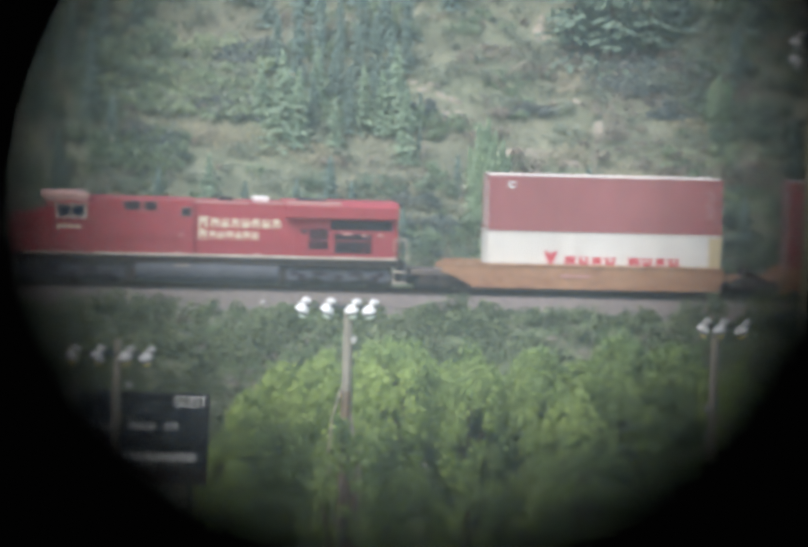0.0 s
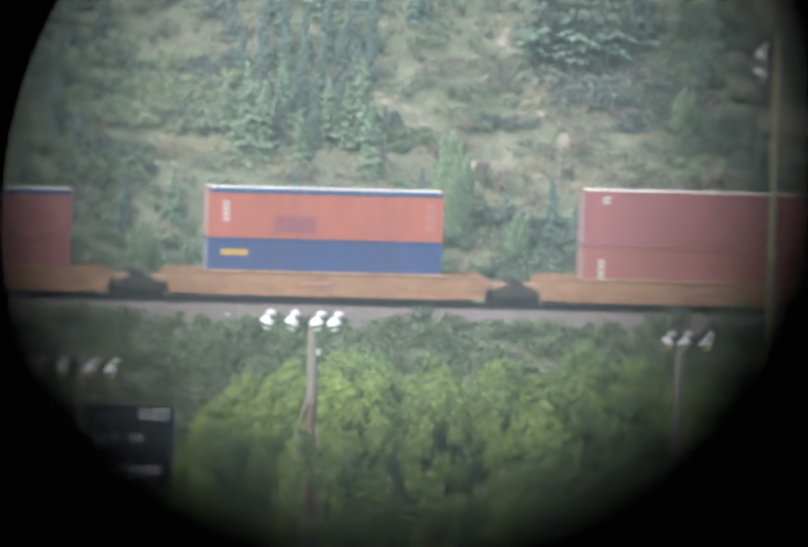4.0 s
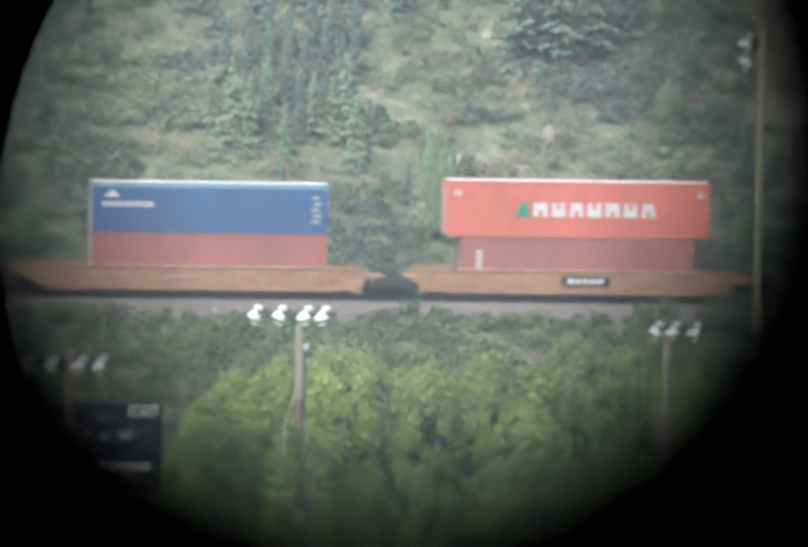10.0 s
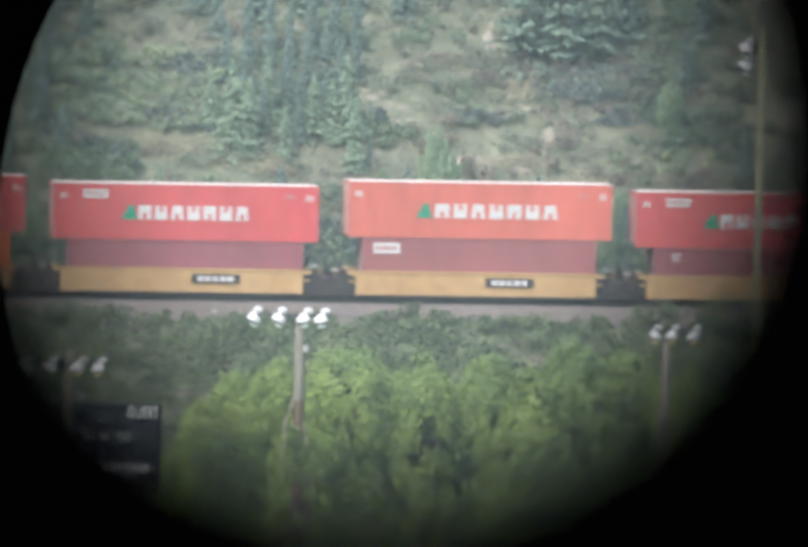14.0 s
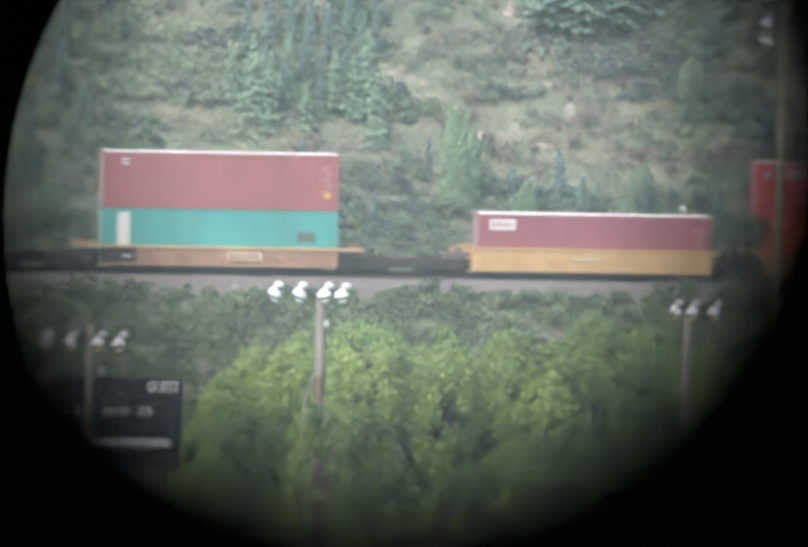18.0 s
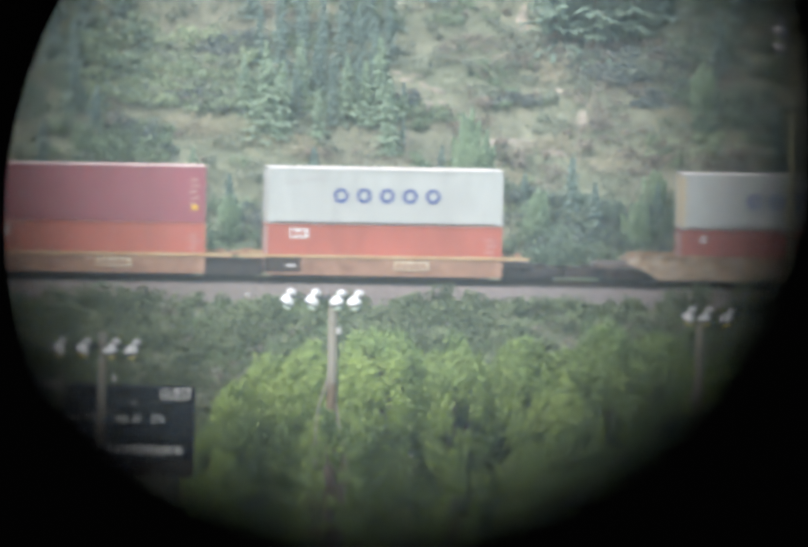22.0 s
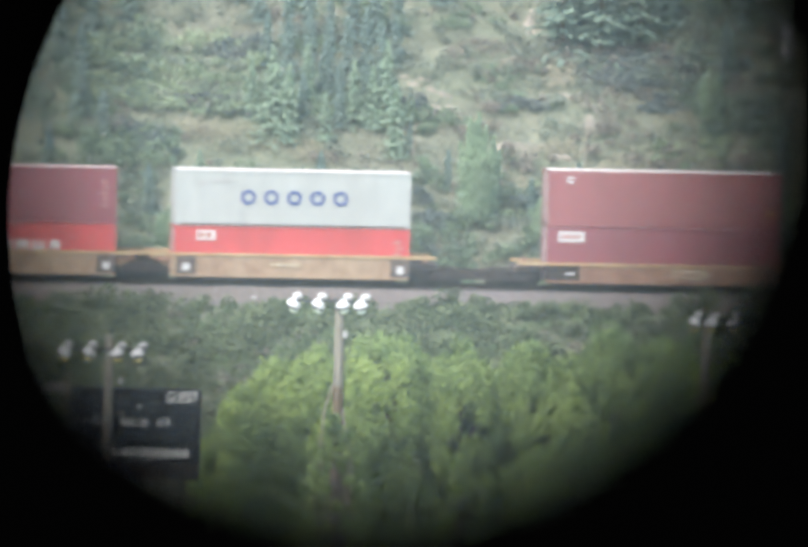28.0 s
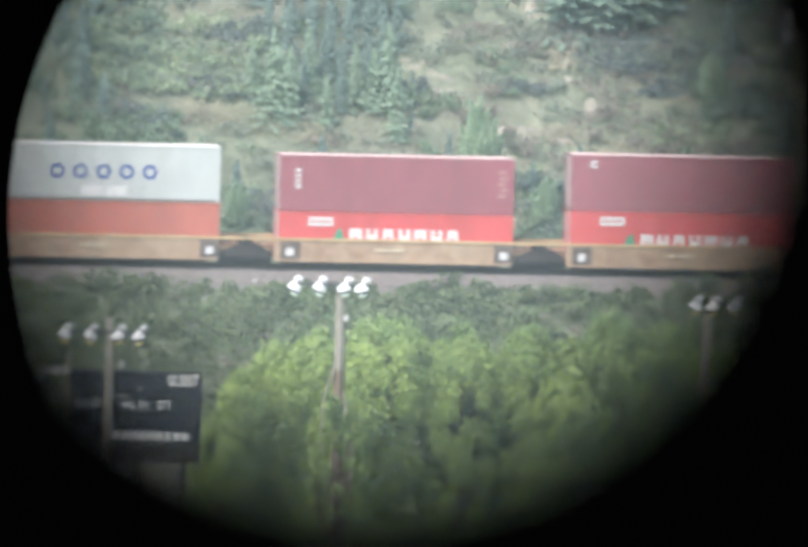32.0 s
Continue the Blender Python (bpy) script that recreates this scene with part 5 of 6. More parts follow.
def plant_slope():
    kinds = [spruce("spruce_tree", 4.0, 11, M["spruce"], "young blue-green spruce on the dry slope", 0.28),
             spruce("spruce_tree", 4.6, 12, M["spruce"], "slender dark green spruce on the slope", 0.18),
             spruce("spruce_tree", 3.6, 13, M["spruce_tip"], "light green young spruce on the slope", 0.26),
             spruce("spruce_tree", 4.2, 14, M["spruce_tip"], "bushy light green spruce on the slope", 0.29),
             spruce("fir_tree", 6.0, 15, M["fir"], "broad layered fir with light branch tips", 0.42, 0.15, 0.5)]
    # s, w, height, kind: the light row in front, dark ones in the gaps behind it, the stand above, the firs, the rest
    firs = [(-6.6, 17.1, 5.0, 3), (-5.8, 16.9, 4.2, 2), (-4.6, 19.1, 3.5, 2), (-3.6, 19.9, 3.1, 0), (-3.9, 16.4, 2.9, 2), (-2.2, 18.2, 3.5, 3), (-0.5, 18.0, 4.6, 3), (-1.25, 17.9, 3.4, 2), (-0.25, 15.4, 3.9, 2), (0.5, 15.6, 1.9, 1), (-7.6, 18.6, 3.2, 2),
            (-4.9, 18.2, 2.6, 0), (-3.0, 17.8, 2.4, 0), (-2.9, 19.2, 2.6, 0), (-1.5, 19.2, 2.8, 0), (0.9, 19.0, 1.6, 0),
            (-5.4, 21.4, 3.6, 0), (-4.2, 22.0, 3.6, 1), (-3.2, 21.6, 3.2, 0), (-2.2, 21.5, 3.6, 0), (-1.2, 21.9, 3.8, 0), (-0.4, 21.2, 3.3, 0), (-6.4, 22.6, 3.0, 0), (0.5, 22.8, 2.8, 0),
            (-5.1, 24.3, 3.4, 0), (-4.0, 24.5, 3.6, 0), (-2.9, 24.1, 3.4, 1), (-1.7, 24.4, 3.7, 0), (-0.5, 24.3, 3.6, 0), (0.8, 25.0, 3.2, 0), (-6.6, 26.0, 3.2, 0),
            (9.6, 24.2, 6.2, 4), (11.6, 23.9, 6.4, 4), (13.8, 24.6, 5.6, 4), (10.8, 26.4, 5.6, 4), (12.9, 26.6, 5.4, 0), (15.4, 26.4, 5.0, 0), (8.8, 10.6, 3.7, 0), (9.9, 9.8, 3.2, 0), (-13.5, 11.9, 2.6, 0), (-10.8, 12.7, 2.8, 3), (-15.6, 16.4, 2.8, 0), (-16.6, 18.3, 3.4, 0), (-15.6, 24.4, 3.2, 0), (-13.6, 25.2, 3.0, 0), (-16.4, 21.0, 3.2, 0),
            (0.9, 28.5, 4.5, 0), (-1.6, 28.0, 4.8, 0), (-4.4, 27.6, 4.6, 0), (-7.6, 27.8, 4.2, 0), (-10.0, 28.6, 4.3, 0), (-17.4, 22.6, 3.6, 0), (-19.0, 25.0, 4.0, 1), (-14.8, 27.5, 3.8, 0), (-18.6, 13.5, 3.2, 0), (3.4, 27.2, 3.8, 0), (5.6, 29.5, 4.4, 0), (18.0, 21.5, 3.6, 0), (19.5, 26.0, 4.2, 0), (15.4, 28.0, 4.4, 0), (20.4, 16.0, 3.4, 0), (-9.0, 11.6, 2.4, 0), (-4.6, 11.5, 3.3, 0), (-3.5, 11.2, 2.3, 0), (2.2, 12.8, 2.2, 0), (-6.4, 11.0, 2.6, 0), (6.4, 11.2, 2.2, 0), (-1.0, 9.4, 2.4, 0), (13.4, 11.2, 2.6, 0), (17.0, 10.2, 2.8, 0)]
    used = set()
    for k, (s, w, h, kind) in enumerate(firs):
        f = h / (4.0, 4.6, 3.6, 4.2, 6.0)[kind]
        m = on_track(s, w, ground_height(s, w) - 0.05, 47 * k % 360) @ Matrix.Diagonal((f, f, f, 1))
        if kind in used:
            src = kinds[kind]
            keep = src.scale.copy()
            src.scale = (1, 1, 1)
            ob = copy_thing(src, m)
            src.scale = keep
        else:
            used.add(kind)
            kinds[kind].matrix_basis = m
    ground_cover("slope_grass", "rough grass and low scrub over the whole bluff", M["cover"], 150000, -22, 22, 6.3, 30, 0.12, 0.24, 71)
    straw_cover("straw_grass", "dry straw-coloured grass on the slope", M["straw_leaf"], [(-9.8, 17.4, 2.4, 0.7, 1700), (-6.4, 16.6, 1.6, 0.6, 600), (15.1, 18.4, 1.1, 0.6, 500), (-4.6, 15.6, 1.2, 0.5, 400), (8.4, 16.6, 1.2, 0.5, 400), (6.6, 13.6, 2.2, 0.9, 500), (11.5, 15.5, 2.0, 0.9, 500), (-12.0, 21.5, 2.0, 0.7, 350), (9.2, 21.6, 1.2, 0.9, 500), (-3.0, 13.0, 1.6, 0.8, 350)], 0.12, 73)
    ground_cover("bank_grass", "rank grass between the willows of the bank", M["bank"], 40000, -25, 25, -36, -8.9, 0.16, 0.5, 72)
    # broadleaf saplings and pale dead stems
    sap = feathery_sapling(6.5, 1.85, 21, "pale green feathery sapling behind the railway")
    sap.matrix_basis = on_track(3.4, 10.6, ground_height(3.4, 10.6) - 0.05)
    for s, w, f in ((-9.2, 9.2, 0.5), (6.9, 9.4, 0.55), (-12.6, 8.8, 0.5), (12.2, 9.6, 0.55), (16.8, 18.7, 0.6), (-4.2, 9.0, 0.45), (19.5, 9.5, 0.6), (13.4, 12.6, 0.45), (-17.8, 9.5, 0.55)):
        copy_thing(sap, on_track(s, w, ground_height(s, w) - 0.05, 70 * s) @ Matrix.Diagonal((f * 1.4, f * 1.4, f * 0.85, 1)))
    rng = np.random.default_rng(5)
    for s, w, h in ((9.8, 15.9, 2.9), (16.6, 18.2, 3.0), (7.4, 10.2, 3.4), (12.0, 11.0, 3.0), (2.3, 11.6, 2.4), (0.6, 15.0, 2.0), (14.2, 9.4, 3.4), (12.6, 9.8, 5.0), (12.1, 9.6, 4.2), (4.4, 14.2, 2.2)):
        ob = thing("dead_sapling", "pale bare dead stem among the shrubs", "dead tree", on_track(s, w, ground_height(s, w) - 0.05), "dead stems")
        bm = bmesh.new()
        tube(bm, (0, 0, -0.1), (0.1, 0, h), 0.045, 0.012, 6)
        for k in range(9):
            z = h * (0.25 + 0.08 * k)
            a = rng.uniform(0, 6.28)
            tube(bm, (0.03, 0, z), (math.cos(a) * 0.4, math.sin(a) * 0.4, z + 0.28), 0.014, 0.005, 5, False)
        part("stem", bm, M["birch"], ob)
    # shrubs: grey-green over all, green pockets, dry twiggy belts
    rng = np.random.default_rng(9)

    def scatter(n, s0, s1, w0, w1, r0, r1, h, test=None):
        out = []
        while len(out) < n:
            s, w, r = rng.uniform(s0, s1), rng.uniform(w0, w1), rng.uniform(r0, r1)
            if test is None or test(s, w):
                out.append((s, w, r, r * h * rng.uniform(0.7, 1.2)))
        return out

    def bare(s, w):
        for bs, bw, a, b in BARE:
            if ((s - bs) / a) ** 2 + ((w - bw) / b) ** 2 < 1:
                return True
        return False

    field = lambda k, lo: (lambda s, w: noise.noise((s * 0.13 + k, w * 0.16, k)) > lo and not bare(s, w))
    shrubs("slope_shrubs", "grey-green low shrubs covering the bluff", M["shrub"], scatter(620, -30, 30, 7, 40, 0.4, 1.0, 1.0, field(1, -0.25)), 0.15, 150, 31)
    shrubs("green_shrubs", "fresh green bushes on the lower bluff", M["shrub_green"], scatter(260, -30, 30, 6.8, 40, 0.4, 1.1, 1.0, field(7, 0.02)), 0.15, 170, 32)
    shrubs("dry_shrubs", "dry brown twiggy bushes on the bluff", M["shrub_dry"], scatter(260, -30, 30, 7, 40, 0.35, 0.8, 0.9, field(3, 0.0)), 0.13, 120, 33)
    shrubs("yellow_green_shrubs", "light yellow-green bushes high on the bluff", M["shrub_light"], scatter(120, -16, -6.8, 18.6, 25, 0.4, 0.95, 1.0) + scatter(26, 3, 7, 11, 14, 0.3, 0.7, 1.0) + scatter(22, 13, 19, 12, 18, 0.3, 0.8, 1.0) + scatter(30, -7, -2, 9, 13, 0.3, 0.8, 1.1), 0.15, 150, 36)
    shrubs("brown_grey_shrubs", "brown-grey leafless scrub on the bluff", M["shrub_dry"], scatter(110, 2.5, 19, 14.5, 24.5, 0.4, 1.0, 0.9, lambda s, w: noise.noise((s * 0.2, w * 0.25, 13)) > -0.1 and not bare(s, w)), 0.14, 130, 37)
    shrubs("dark_shrubs", "deep green bushes among the conifers", M["shrub_green"], scatter(40, -18, -11.5, 14.2, 17.2, 0.5, 1.1, 1.1) + scatter(34, -7, 1, 18, 21, 0.5, 1.0, 1.0) + scatter(12, 1.2, 3.0, 17, 19.5, 0.4, 0.8, 1.0), 0.15, 170, 38)
    # Dark scrub; its colour also carries the shade of hollows and under firs.
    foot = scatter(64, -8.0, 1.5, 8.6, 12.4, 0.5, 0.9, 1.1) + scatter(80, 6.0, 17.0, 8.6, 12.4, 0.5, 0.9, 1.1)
    shrubs("shade_toned_scrub", "dark blue-green scrub, coloured for the shade of hollows and under firs", M["shade"], scatter(34, -11, -7.4, 18.7, 19.9, 0.35, 0.7, 0.8) + scatter(26, -9, -6.4, 23, 24.4, 0.4, 0.8, 0.9) + scatter(60, 10, 17, 20.6, 23.2, 0.5, 0.9, 0.8) + scatter(16, 0.5, 1.6, 18.8, 20, 0.35, 0.6, 1.0) + scatter(22, -14.8, -12, 15.4, 17.4, 0.4, 0.9, 0.9) + scatter(24, 13, 15.4, 19.0, 20.2, 0.3, 0.7, 0.8) + scatter(14, 5.6, 8, 19.2, 20.2, 0.3, 0.6, 0.8) + foot, 0.14, 170, 39)
    shrubs("trackside_bushes", "green bushes along the foot of the bluff", M["shrub_green"], scatter(150, -26, 26, 6.2, 10, 0.5, 1.0, 1.3), 0.14, 190, 34)
    shrubs("lower_slope_thicket", "dense green thicket on the foot of the bluff", M["shrub_deep"], scatter(150, -25, 25, 7.2, 13.5, 0.5, 1.1, 1.1) + scatter(90, -20, -12.5, 18, 30, 0.6, 1.3, 1.1) + scatter(70, 15, 21, 17, 29, 0.5, 1.1, 1.1) + scatter(60, 6.5, 15, 7, 12.5, 0.5, 1.1, 1.2), 0.14, 190, 46)
    shrubs("far_slope_shrubs", "shrubs on the bluff beyond", M["shrub"], scatter(400, -90, 90, 8, 60, 1.2, 2.4, 0.8, lambda s, w: abs(s) > 22 or w > 31), 0.5, 45, 35)
    # river bank below the track
    shrubs("bank_willows", "dense grey-green willow scrub on the bank", M["bank"], scatter(950, -27, 27, -36, -9.6, 0.45, 1.1, 1.05), 0.19, 120, 41)
    shrubs("bank_green_bushes", "greener bushes on the railway bank", M["bank_green"], scatter(190, -30, 30, -30, -9.4, 0.5, 1.0, 0.9, lambda s, w: noise.noise((s * 0.15, w * 0.2, 9)) > 0.05), 0.15, 150, 42)
    shrubs("bank_edge_bushes", "taller bushes at the edge of the gravel", M["bank"], [(-0.9, -9.6, 0.8, 1.5), (-1.8, -9.8, 0.7, 1.1), (0.4, -9.9, 0.8, 1.1), (11.5, -10, 1.0, 1.6), (12.8, -9.8, 1.1, 2.0), (14.4, -10, 1.2, 2.2), (16.2, -10, 1.3, 2.3), (18.0, -10, 1.3, 2.4), (-15.8, -9.8, 0.9, 1.3), (-17.6, -9.8, 1.0, 1.5), (5.6, -10.2, 0.8, 1.0), (7.2, -10.4, 0.7, 0.9)], 0.15, 420, 44)
    shrubs("gravel_edge_scrub", "low scrub growing into the edge of the gravel", M["bank"], scatter(150, -27, 27, -9.4, -8.0, 0.3, 0.6, 1.5), 0.14, 200, 45)
    shrubs("bank_dry_bushes", "dry brownish scrub on the bank", M["shrub_dry"], scatter(60, -30, 30, -30, -9.6, 0.4, 0.8, 0.8, lambda s, w: noise.noise((s * 0.12, w * 0.2, 4)) > 0.15) + scatter(60, 3, 12, -26, -11, 0.4, 0.8, 0.9) + scatter(50, -14, -7, -30, -14, 0.4, 0.8, 0.9), 0.13, 130, 43)


# bare places on the slope: s, w, half length, half width
BARE = [(1.7, 20.6, 1.1, 1.3), (0.9, 21.7, 0.8, 0.8), (6.9, 16.9, 1.3, 0.6), (8.1, 26.3, 0.6, 1.1), (-9.0, 18.0, 2.6, 0.6), (9.5, 21.7, 0.8, 0.5), (5.3, 17.0, 0.7, 0.4), (15.1, 18.3, 1.0, 0.4), (-4.8, 16.2, 1.4, 0.4), (8.6, 16.4, 0.6, 0.4), (10.4, 18.6, 0.5, 0.7), (-7.0, 17.2, 1.0, 0.4)]


def bare_places():
    for k, (s, w, a, b) in enumerate(BARE):
        if k in (0, 1, 4, 7, 8, 11):    # the streaky slip below, and places that carry dry grass
            continue
        patch("soil_patch", "pale bare soil slip on the slope", M["soil"], s, w, max(a, b) * 1.2, min(a, b) * 0.75, 1.4 if b > a else 0.12 * (k % 4) - 0.2, 50 + k)
    for k, (s, w) in enumerate(((0.8, 21.9), (1.3, 21.3), (1.9, 21.6), (2.2, 20.9), (1.6, 20.5), (2.9, 20.7), (3.1, 20.0), (2.3, 19.9), (3.5, 19.6), (0.5, 22.5))):
        patch("soil_patch", "pale bare soil slip on the slope", M["soil"], s, w, 0.36 + 0.09 * (k % 3), 0.13 + 0.05 * (k % 2), -0.1 - 0.14 * (k % 4), 110 + k)
    for k, (s, w) in enumerate(((9.4, 20.4), (10.6, 19.6))):
        patch("soil_patch", "pale bare soil slip on the slope", M["soil"], s, w, 0.5, 0.2, -0.55 - 0.2 * k, 87 + k)


plant_slope()
bare_places()


def poplars():
    """The clump of yellow-green trees on the river flat, before the railway bank."""
    # x, y, height, crown radius
    spots = [(-1.75, 350.5, 12.3, 2.35), (-4.3, 350, 11.7, 1.6), (-5.9, 351, 11.05, 1.35), (-7.1, 350, 9.95, 1.2), (-7.9, 349, 8.6, 1.15), (1.2, 350, 11.85, 1.5), (3.8, 350.6, 11.95, 1.5), (5.3, 351.5, 11.5, 1.4), (6.95, 350.3, 12.65, 1.75), (8.9, 351.5, 12.3, 1.8), (11.2, 351, 11.3, 2.1), (2.5, 352, 10.7, 1.6), (0.0, 352, 10.9, 1.6), (5.4, 349, 10.2, 1.7), (-3.0, 348.8, 9.9, 1.7), (-3.0, 353, 10.8, 1.7), (-5.1, 353, 10.0, 1.6), (7.9, 353.5, 11.2, 1.7), (10.3, 353.5, 10.6, 1.7)]
    for k, (x, y, h, r) in enumerate(spots):
        poplar(h, r, 60 + k).matrix_basis = pose(x, y, ground_height(0, -100) - 0.05, 0, 0, 33 * k)


poplars()
climber = leafy_tree("slender_poplar", 13.4, 0.95, 97, M["poplar"], "slender young poplar close to the timber pole", 0.14, 80, 45, "", 0.35, 1.3, size=(0.14, 0.26))
climber.matrix_basis = pose(-3.0, 303.6, ground_height(0, -165) - 0.05)


# ---- floodlights ----
def flood_head(parent, x, z, turn=0.0, cap="cap", hood="lamp_white", bowl="lens"):
    """One floodlight: a grey cap above, a white domed visor below it, a dark throat and the pale glass."""
    def blob(cx, cy, cz, rx, ry, rz, tilt, low=-1.0):
        bm = bmesh.new()
        bmesh.ops.create_uvsphere(bm, u_segments=18, v_segments=12, radius=1.0)
        if low > -1:
            bmesh.ops.bisect_plane(bm, geom=bm.verts[:] + bm.edges[:] + bm.faces[:], plane_co=(0, 0, low), plane_no=(0, 0, 1), clear_inner=True)
        bmesh.ops.transform(bm, matrix=Matrix.LocRotScale((cx, cy, cz), Euler((radians(12), radians(tilt), 0)), (rx, ry, rz)), verts=bm.verts[:])
        return bm
    h = part("floodlight", blob(x + 0.10, 0.0, z + 0.16, 0.17, 0.16, 0.115, turn * 0.4), M[cap], parent, "pale grey floodlight cap", smooth=True)
    part("visor", blob(x - 0.05, -0.10, z - 0.15, 0.25, 0.25, 0.235, turn, 0.05), M[hood], h, "white domed visor" if hood == "lamp_white" else "dull pale visor", smooth=True)
    part("throat", blob(x - 0.05, -0.12, z - 0.19, 0.235, 0.235, 0.085, turn), M["lamp_dark"], h)
    part("glass", blob(x - 0.02, -0.14, z - 0.295, 0.165, 0.19, 0.10, turn), M[bowl], h, "pale greenish glass" if bowl == "lens" else "yellow glass", smooth=True)
    bm = bmesh.new()
    tube(bm, (x + 0.02, 0.0, z - 0.02), (x + 0.07, 0.0, z + 0.14), 0.035, sides=8)
    part("bracket", bm, M["lamp_dark"], h)


def flood_pole(x, y, top, lean, heads, mat, label, box_at=None, radius=0.15, arm_z=None, tones=()):
    ob = thing("floodlight_pole", label, "floodlight pole", pose(x, y, 0), "floodlights round the field")
    bm = bmesh.new()
    tube(bm, (-lean, 0, -0.5), (0, 0, top), radius * 1.45, radius, 14)
    part("pole", bm, mat, ob, smooth=False)
    az = top - 0.3 if arm_z is None else arm_z
    part("crossarm", boxed(min(heads) - 0.25, max(heads) + 0.25, -0.06 - radius, 0.05 - radius, az - 0.02, az + 0.05), M["lamp_dark"], ob)
    for hx in heads:
        flood_head(ob, hx, az, 25 if hx < 0 else -10, *tones)
    if box_at:
        b = part("junction_box", boxed(box_at[0] - 0.085, box_at[0] + 0.085, -radius - 0.12, -radius + 0.06, box_at[1] - 0.1, box_at[1] + 0.1, bevel=0.02), M["lamp_grey"], ob, "small grey junction box")
        part("conduit", tube(bmesh.new(), (box_at[0], -radius, box_at[1] - 3), (box_at[0], -radius, box_at[1]), 0.02, sides=6), M["lamp_dark"], b)
    return ob


centre = flood_pole(-3.06, 305, 16.74, 0.0, (-1.5, -0.68, 0.16, 0.74), M["pole"], "tall timber pole with four white floodlights", (0.2, 15.64), arm_z=16.72)
part("pole_sleeve", tube(bmesh.new(), (0, 0, -0.4), (0, 0, 13.9), 0.235, 0.172, 14), M["pole_low"], centre, "dark red-brown lower pole")
for side, pts in ((-1, ((-0.16, 14.0), (-0.42, 13.1), (-0.52, 12.0), (-0.46, 10.9), (-0.28, 9.6), (-0.2, 6.0))), (1, ((0.18, 13.2), (0.3, 12.4), (0.46, 11.7), (0.55, 11.1), (0.42, 9.0), (0.3, 6.0)))):
    bm = bmesh.new()
    for (x0, z0), (x1, z1) in zip(pts, pts[1:]):
        tube(bm, (x0, -0.26, z0), (x1, -0.26, z1), 0.034, sides=6)
    part("slack_cable", bm, M["birch"], centre, "pale slack cable hanging off the pole")
right = flood_pole(9.52, 320, 15.35, 0.0, (-0.4, 0.2, 0.95), M["pole"], "timber pole with three floodlights", (-0.2, 12.5), arm_z=15.35, tones=("lamp_grey", "cap", "lens_yellow"))
bm = bmesh.new()
for (x0, z0), (x1, z1) in zip(((-0.05, 12.2), (0.15, 12.22), (0.38, 12.12), (0.58, 11.8)), ((0.15, 12.22), (0.38, 12.12), (0.58, 11.8), (0.62, 10.0))):
    tube(bm, (x0, -0.24, z0), (x1, -0.24, z1), 0.035, sides=6)
part("slack_cable", bm, M["birch"], right, "pale slack cable hanging off the pole")
flood_pole(-10.65, 305, 15.4, 0.0, (-1.45, -0.63, 0.32, 1.0), M["pole"], "timber pole with four floodlights before the scoreboard", (0.4, 13.9), radius=0.14, arm_z=14.93, tones=("lamp_grey", "cap", "lens_yellow"))

tall = thing("tall_light_mast", "tall olive steel mast with two small lamps", "light mast", pose(11.40, 290, 0))
part("mast", tube(bmesh.new(), (0, 0, -0.5), (0, 0, 27.2), 0.16, 0.11, 12), M["steel_pole"], tall)
for z in (26.62, 26.08):
    flood_head(tall, -0.5, z, 30, "lamp_grey", "cap", "lens")
    part("arm", boxed(-0.5, 0, -0.03, 0.03, z + 0.02, z + 0.08), M["lamp_dark"], tall)


# ---- scoreboard ----
def words(text, x, z, h, wide, parent, mat, y):
    """Raised lettering, its lower left corner at x, z and its height h."""
    cu = bpy.data.curves.new("lettering", "FONT")
    cu.body, cu.size, cu.extrude, cu.offset = text, h * 1.38, 0.01, h * 0.016
    cu.space_character = 1.1
    ob = bpy.data.objects.new("lettering", cu)
    me = bpy.data.meshes.new_from_object(ob)
    bpy.data.objects.remove(ob)
    lo = min(v.co.x for v in me.vertices)
    squeeze = wide / (max(v.co.x for v in me.vertices) - lo)
    for v in me.vertices:
        v.co = Vector((x + (v.co.x - lo) * squeeze, y - v.co.z, z + v.co.y))
    me.materials.append(mat)
    o = new("lettering", me)
    o.parent = parent
    return o


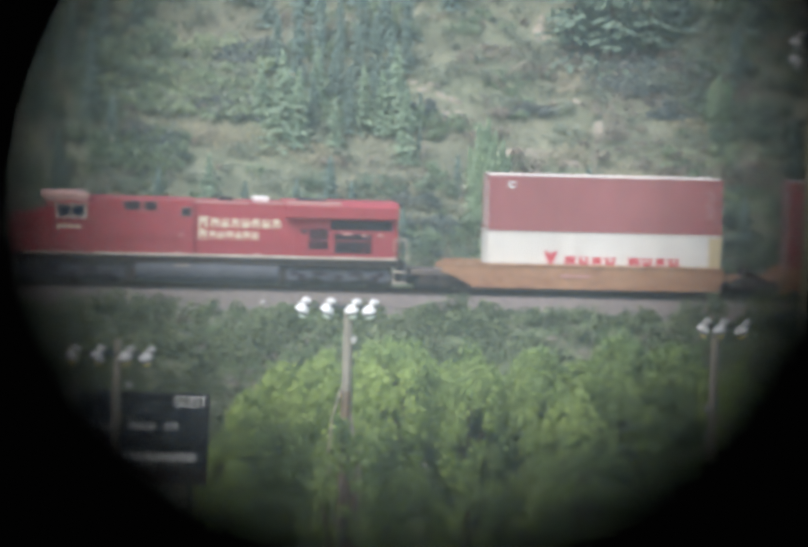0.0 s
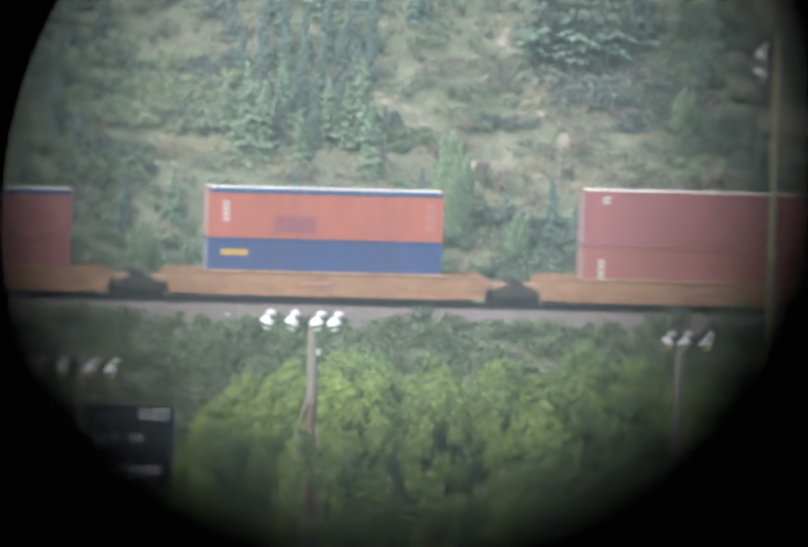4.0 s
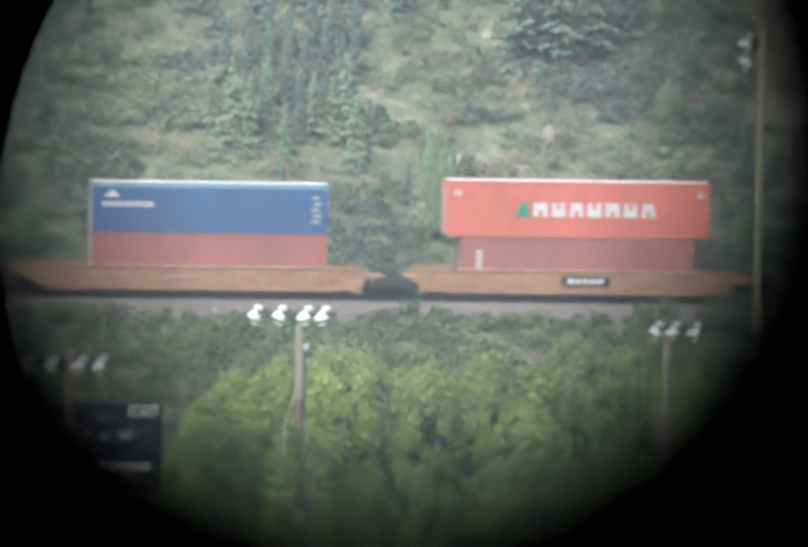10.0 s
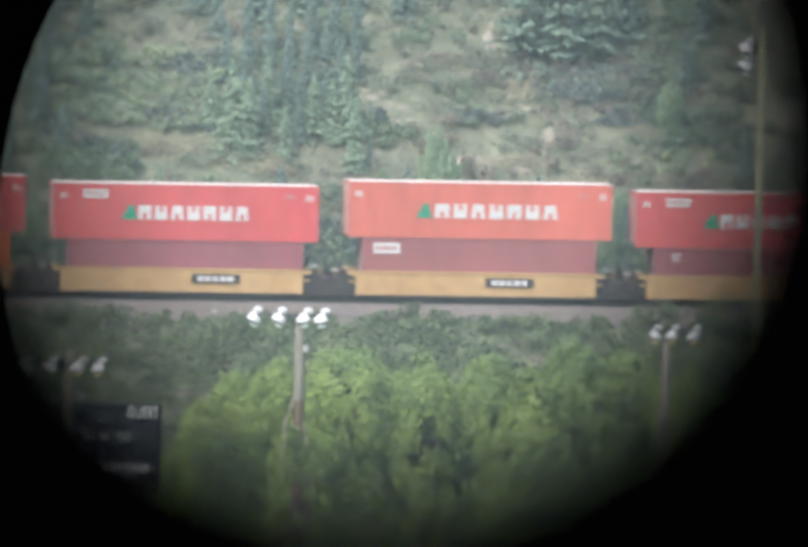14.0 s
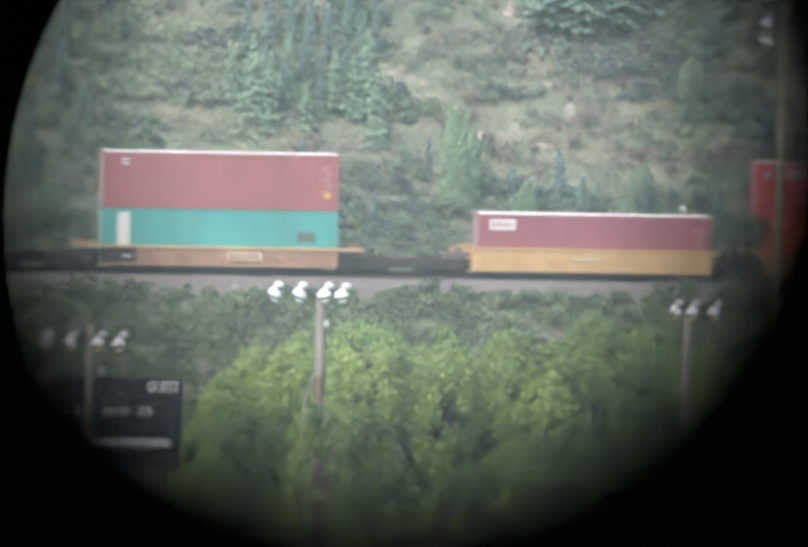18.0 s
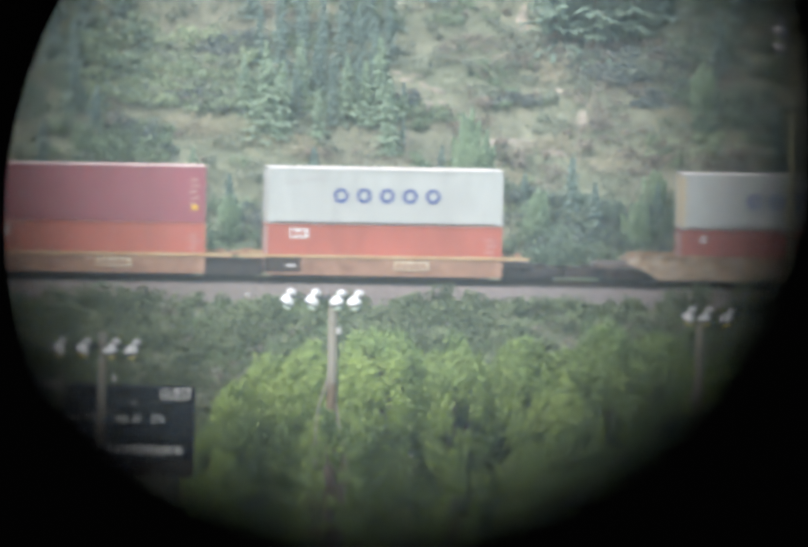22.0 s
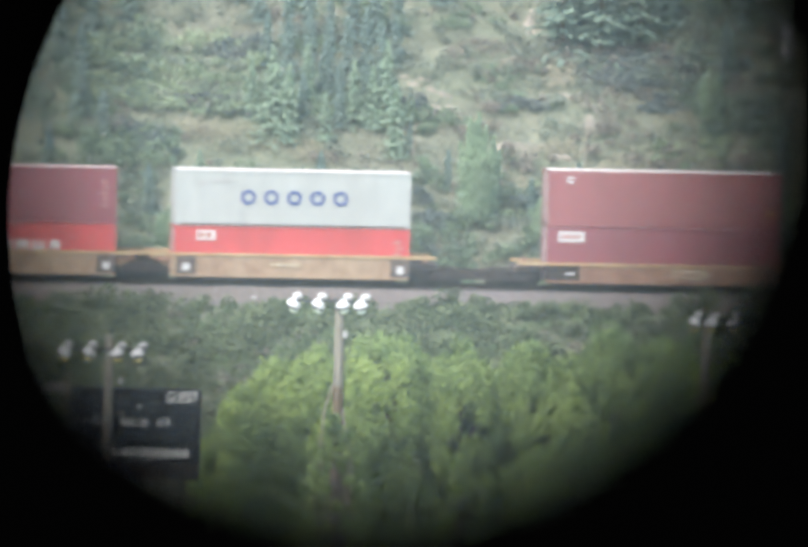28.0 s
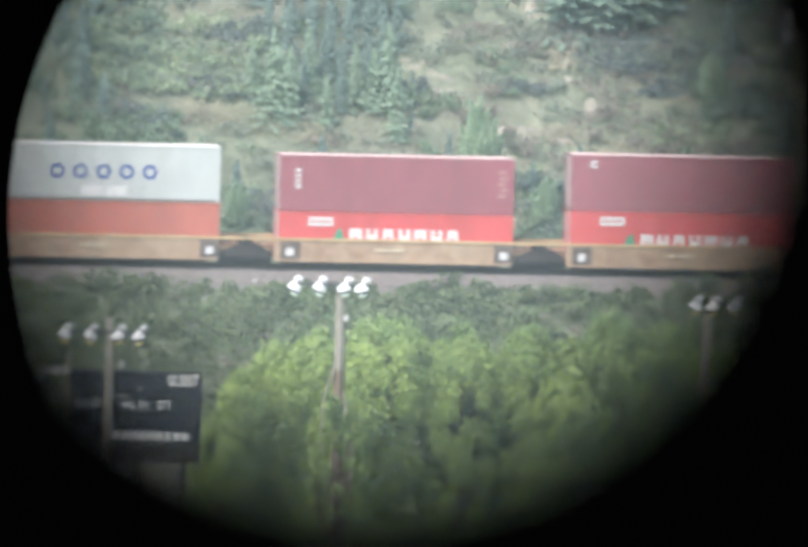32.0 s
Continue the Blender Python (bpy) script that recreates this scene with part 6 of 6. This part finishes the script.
def scoreboard():
    ob = thing("scoreboard", "black sports scoreboard with white lettering on steel posts", "scoreboard", pose(0, 330, 0))
    part("panel", boxed(-12.9, -8.18, 0.0, 0.3, 8.98, 11.62, bevel=0.01), M["board"], ob)
    part("lower_panel", boxed(-12.0, -8.2, 0.05, 0.25, 8.35, 8.96), M["mark_black"], ob)
    for x in (-12.2, -10.5, -8.8):
        part("post", boxed(x - 0.1, x + 0.1, 0.32, 0.52, -0.5, 11.5), M["lamp_dark"], ob)
    part("rim", boxed(-12.9, -8.18, -0.03, -0.002, 11.58, 11.62), M["lamp_dark"], ob)
    words("GUEST", -9.42, 11.14, 0.41, 1.12, ob, M["letters"], -0.012)
    words("BALL ON", -10.99, 10.28, 0.29, 0.90, ob, M["letters"], -0.012)
    words("QTR", -9.74, 10.30, 0.29, 0.48, ob, M["letters"], -0.012)
    words("TO GO", -12.12, 10.28, 0.29, 0.72, ob, M["letters"], -0.012)
    part("rivet_plate", boxed(-10.43, -10.35, -0.02, -0.002, 10.95, 11.02), M["letters"], ob)
    part("score_rail", boxed(-11.35, -10.85, -0.02, -0.002, 10.71, 10.74), M["lamp_grey"], ob)
    for k in range(2):
        part("digit_bar", boxed(-12.74 + k * 0.26, -12.54 + k * 0.26, -0.02, -0.002, 10.3, 10.52), M["dull"], ob)
    for k in range(9):
        letter_bars(ob, "name_bar", -11.3 + k * 0.305, 9.17, 0.29, 1, 0.30, M["letters"], -0.004)
    for k in range(8):
        part("name_bar", boxed(-10.75 + k * 0.225, -10.66 + k * 0.225, -0.02, -0.002, 9.03, 9.12), M["dull"], ob)
    board = thing("field_sign", "pale blank board beyond the scoreboard", "sign", pose(0, 332, 0))
    part("panel", boxed(-14.0, -13.12, 0, 0.06, 11.25, 11.56), M["lamp_grey"], board)
    part("post", boxed(-13.9, -13.8, 0.061, 0.14, -0.4, 11.5), M["lamp_dark"], board)
    mark = thing("edge_marker", "small white marker post at the gravel's edge", "marker", on_track(-10.0, -8.6, 5.2))
    part("post", boxed(-0.05, 0.05, -0.05, 0.05, -0.1, 0.5), M["birch"], mark)
    part("cap", boxed(-0.13, 0.13, -0.07, 0.07, 0.5, 0.62, bevel=0.02), M["lamp_grey"], mark)
    sign = thing("trackside_sign", "small white sign on a pale post by the railway", "sign", on_track(15.4, 11.4, ground_height(15.4, 11.4)))
    part("post", tube(bmesh.new(), (0, 0, -0.3), (0, 0, 2.2), 0.04, 0.03, 8), M["birch"], sign)
    part("plate", boxed(-0.18, 0.18, -0.06, -0.035, 0.25, 0.62, bevel=0.01), M["lamp_white"], sign)
    post = thing("field_post", "thin pale post beside the scoreboard", "post", pose(-12.95, 330, 0))
    part("post", tube(bmesh.new(), (0, -0.4, -0.4), (0, -0.4, 12.2), 0.09, 0.07, 8), M["pole"], post)


scoreboard()


# ---- what moves ----
def motions():
    # the scope shifts a little against the lens as both are held: seconds, degrees to the left, metres across, up and back
    shift = [(0.0, 0.0, 7e-5, -2e-5, 0), (1.0, 0.0, 3e-5, -2e-5, 0), (3.5, 0.0, 2e-5, -1e-5, 0), (6.0, 0.022, 0, 0, 0), (14.5, 0.022, -1e-5, 1e-5, 1e-4), (17.0, -0.012, -1e-5, 3e-5, 2e-4), (25.5, -0.02, -2.5e-5, 4.5e-5, 3e-4), (27.5, -0.045, -4.5e-5, 4.5e-5, 4e-4), (30.0, -0.045, -5.5e-5, 5e-5, 4e-4), (32.0, -0.045, -5e-5, 5e-5, 4e-4)]

    def slip(t):
        for (a, *p), (b, *q) in zip(shift, shift[1:]):
            if t <= b:
                return [u + (v - u) * (t - a) / (b - a) for u, v in zip(p, q)]

    rows = []
    for t, m in CAMERA_ROWS:
        turn, across, up, back = slip(t)
        rows.append((t, m @ pose(across, up, back, 0, turn, 0)))
    walk(scope, rows)
    for ob, s in TRAIN:
        walk(ob, [(float(t), on_track(s + travel(t), 0, RAILTOP)) for t in range(0, 33, 4)])


motions()
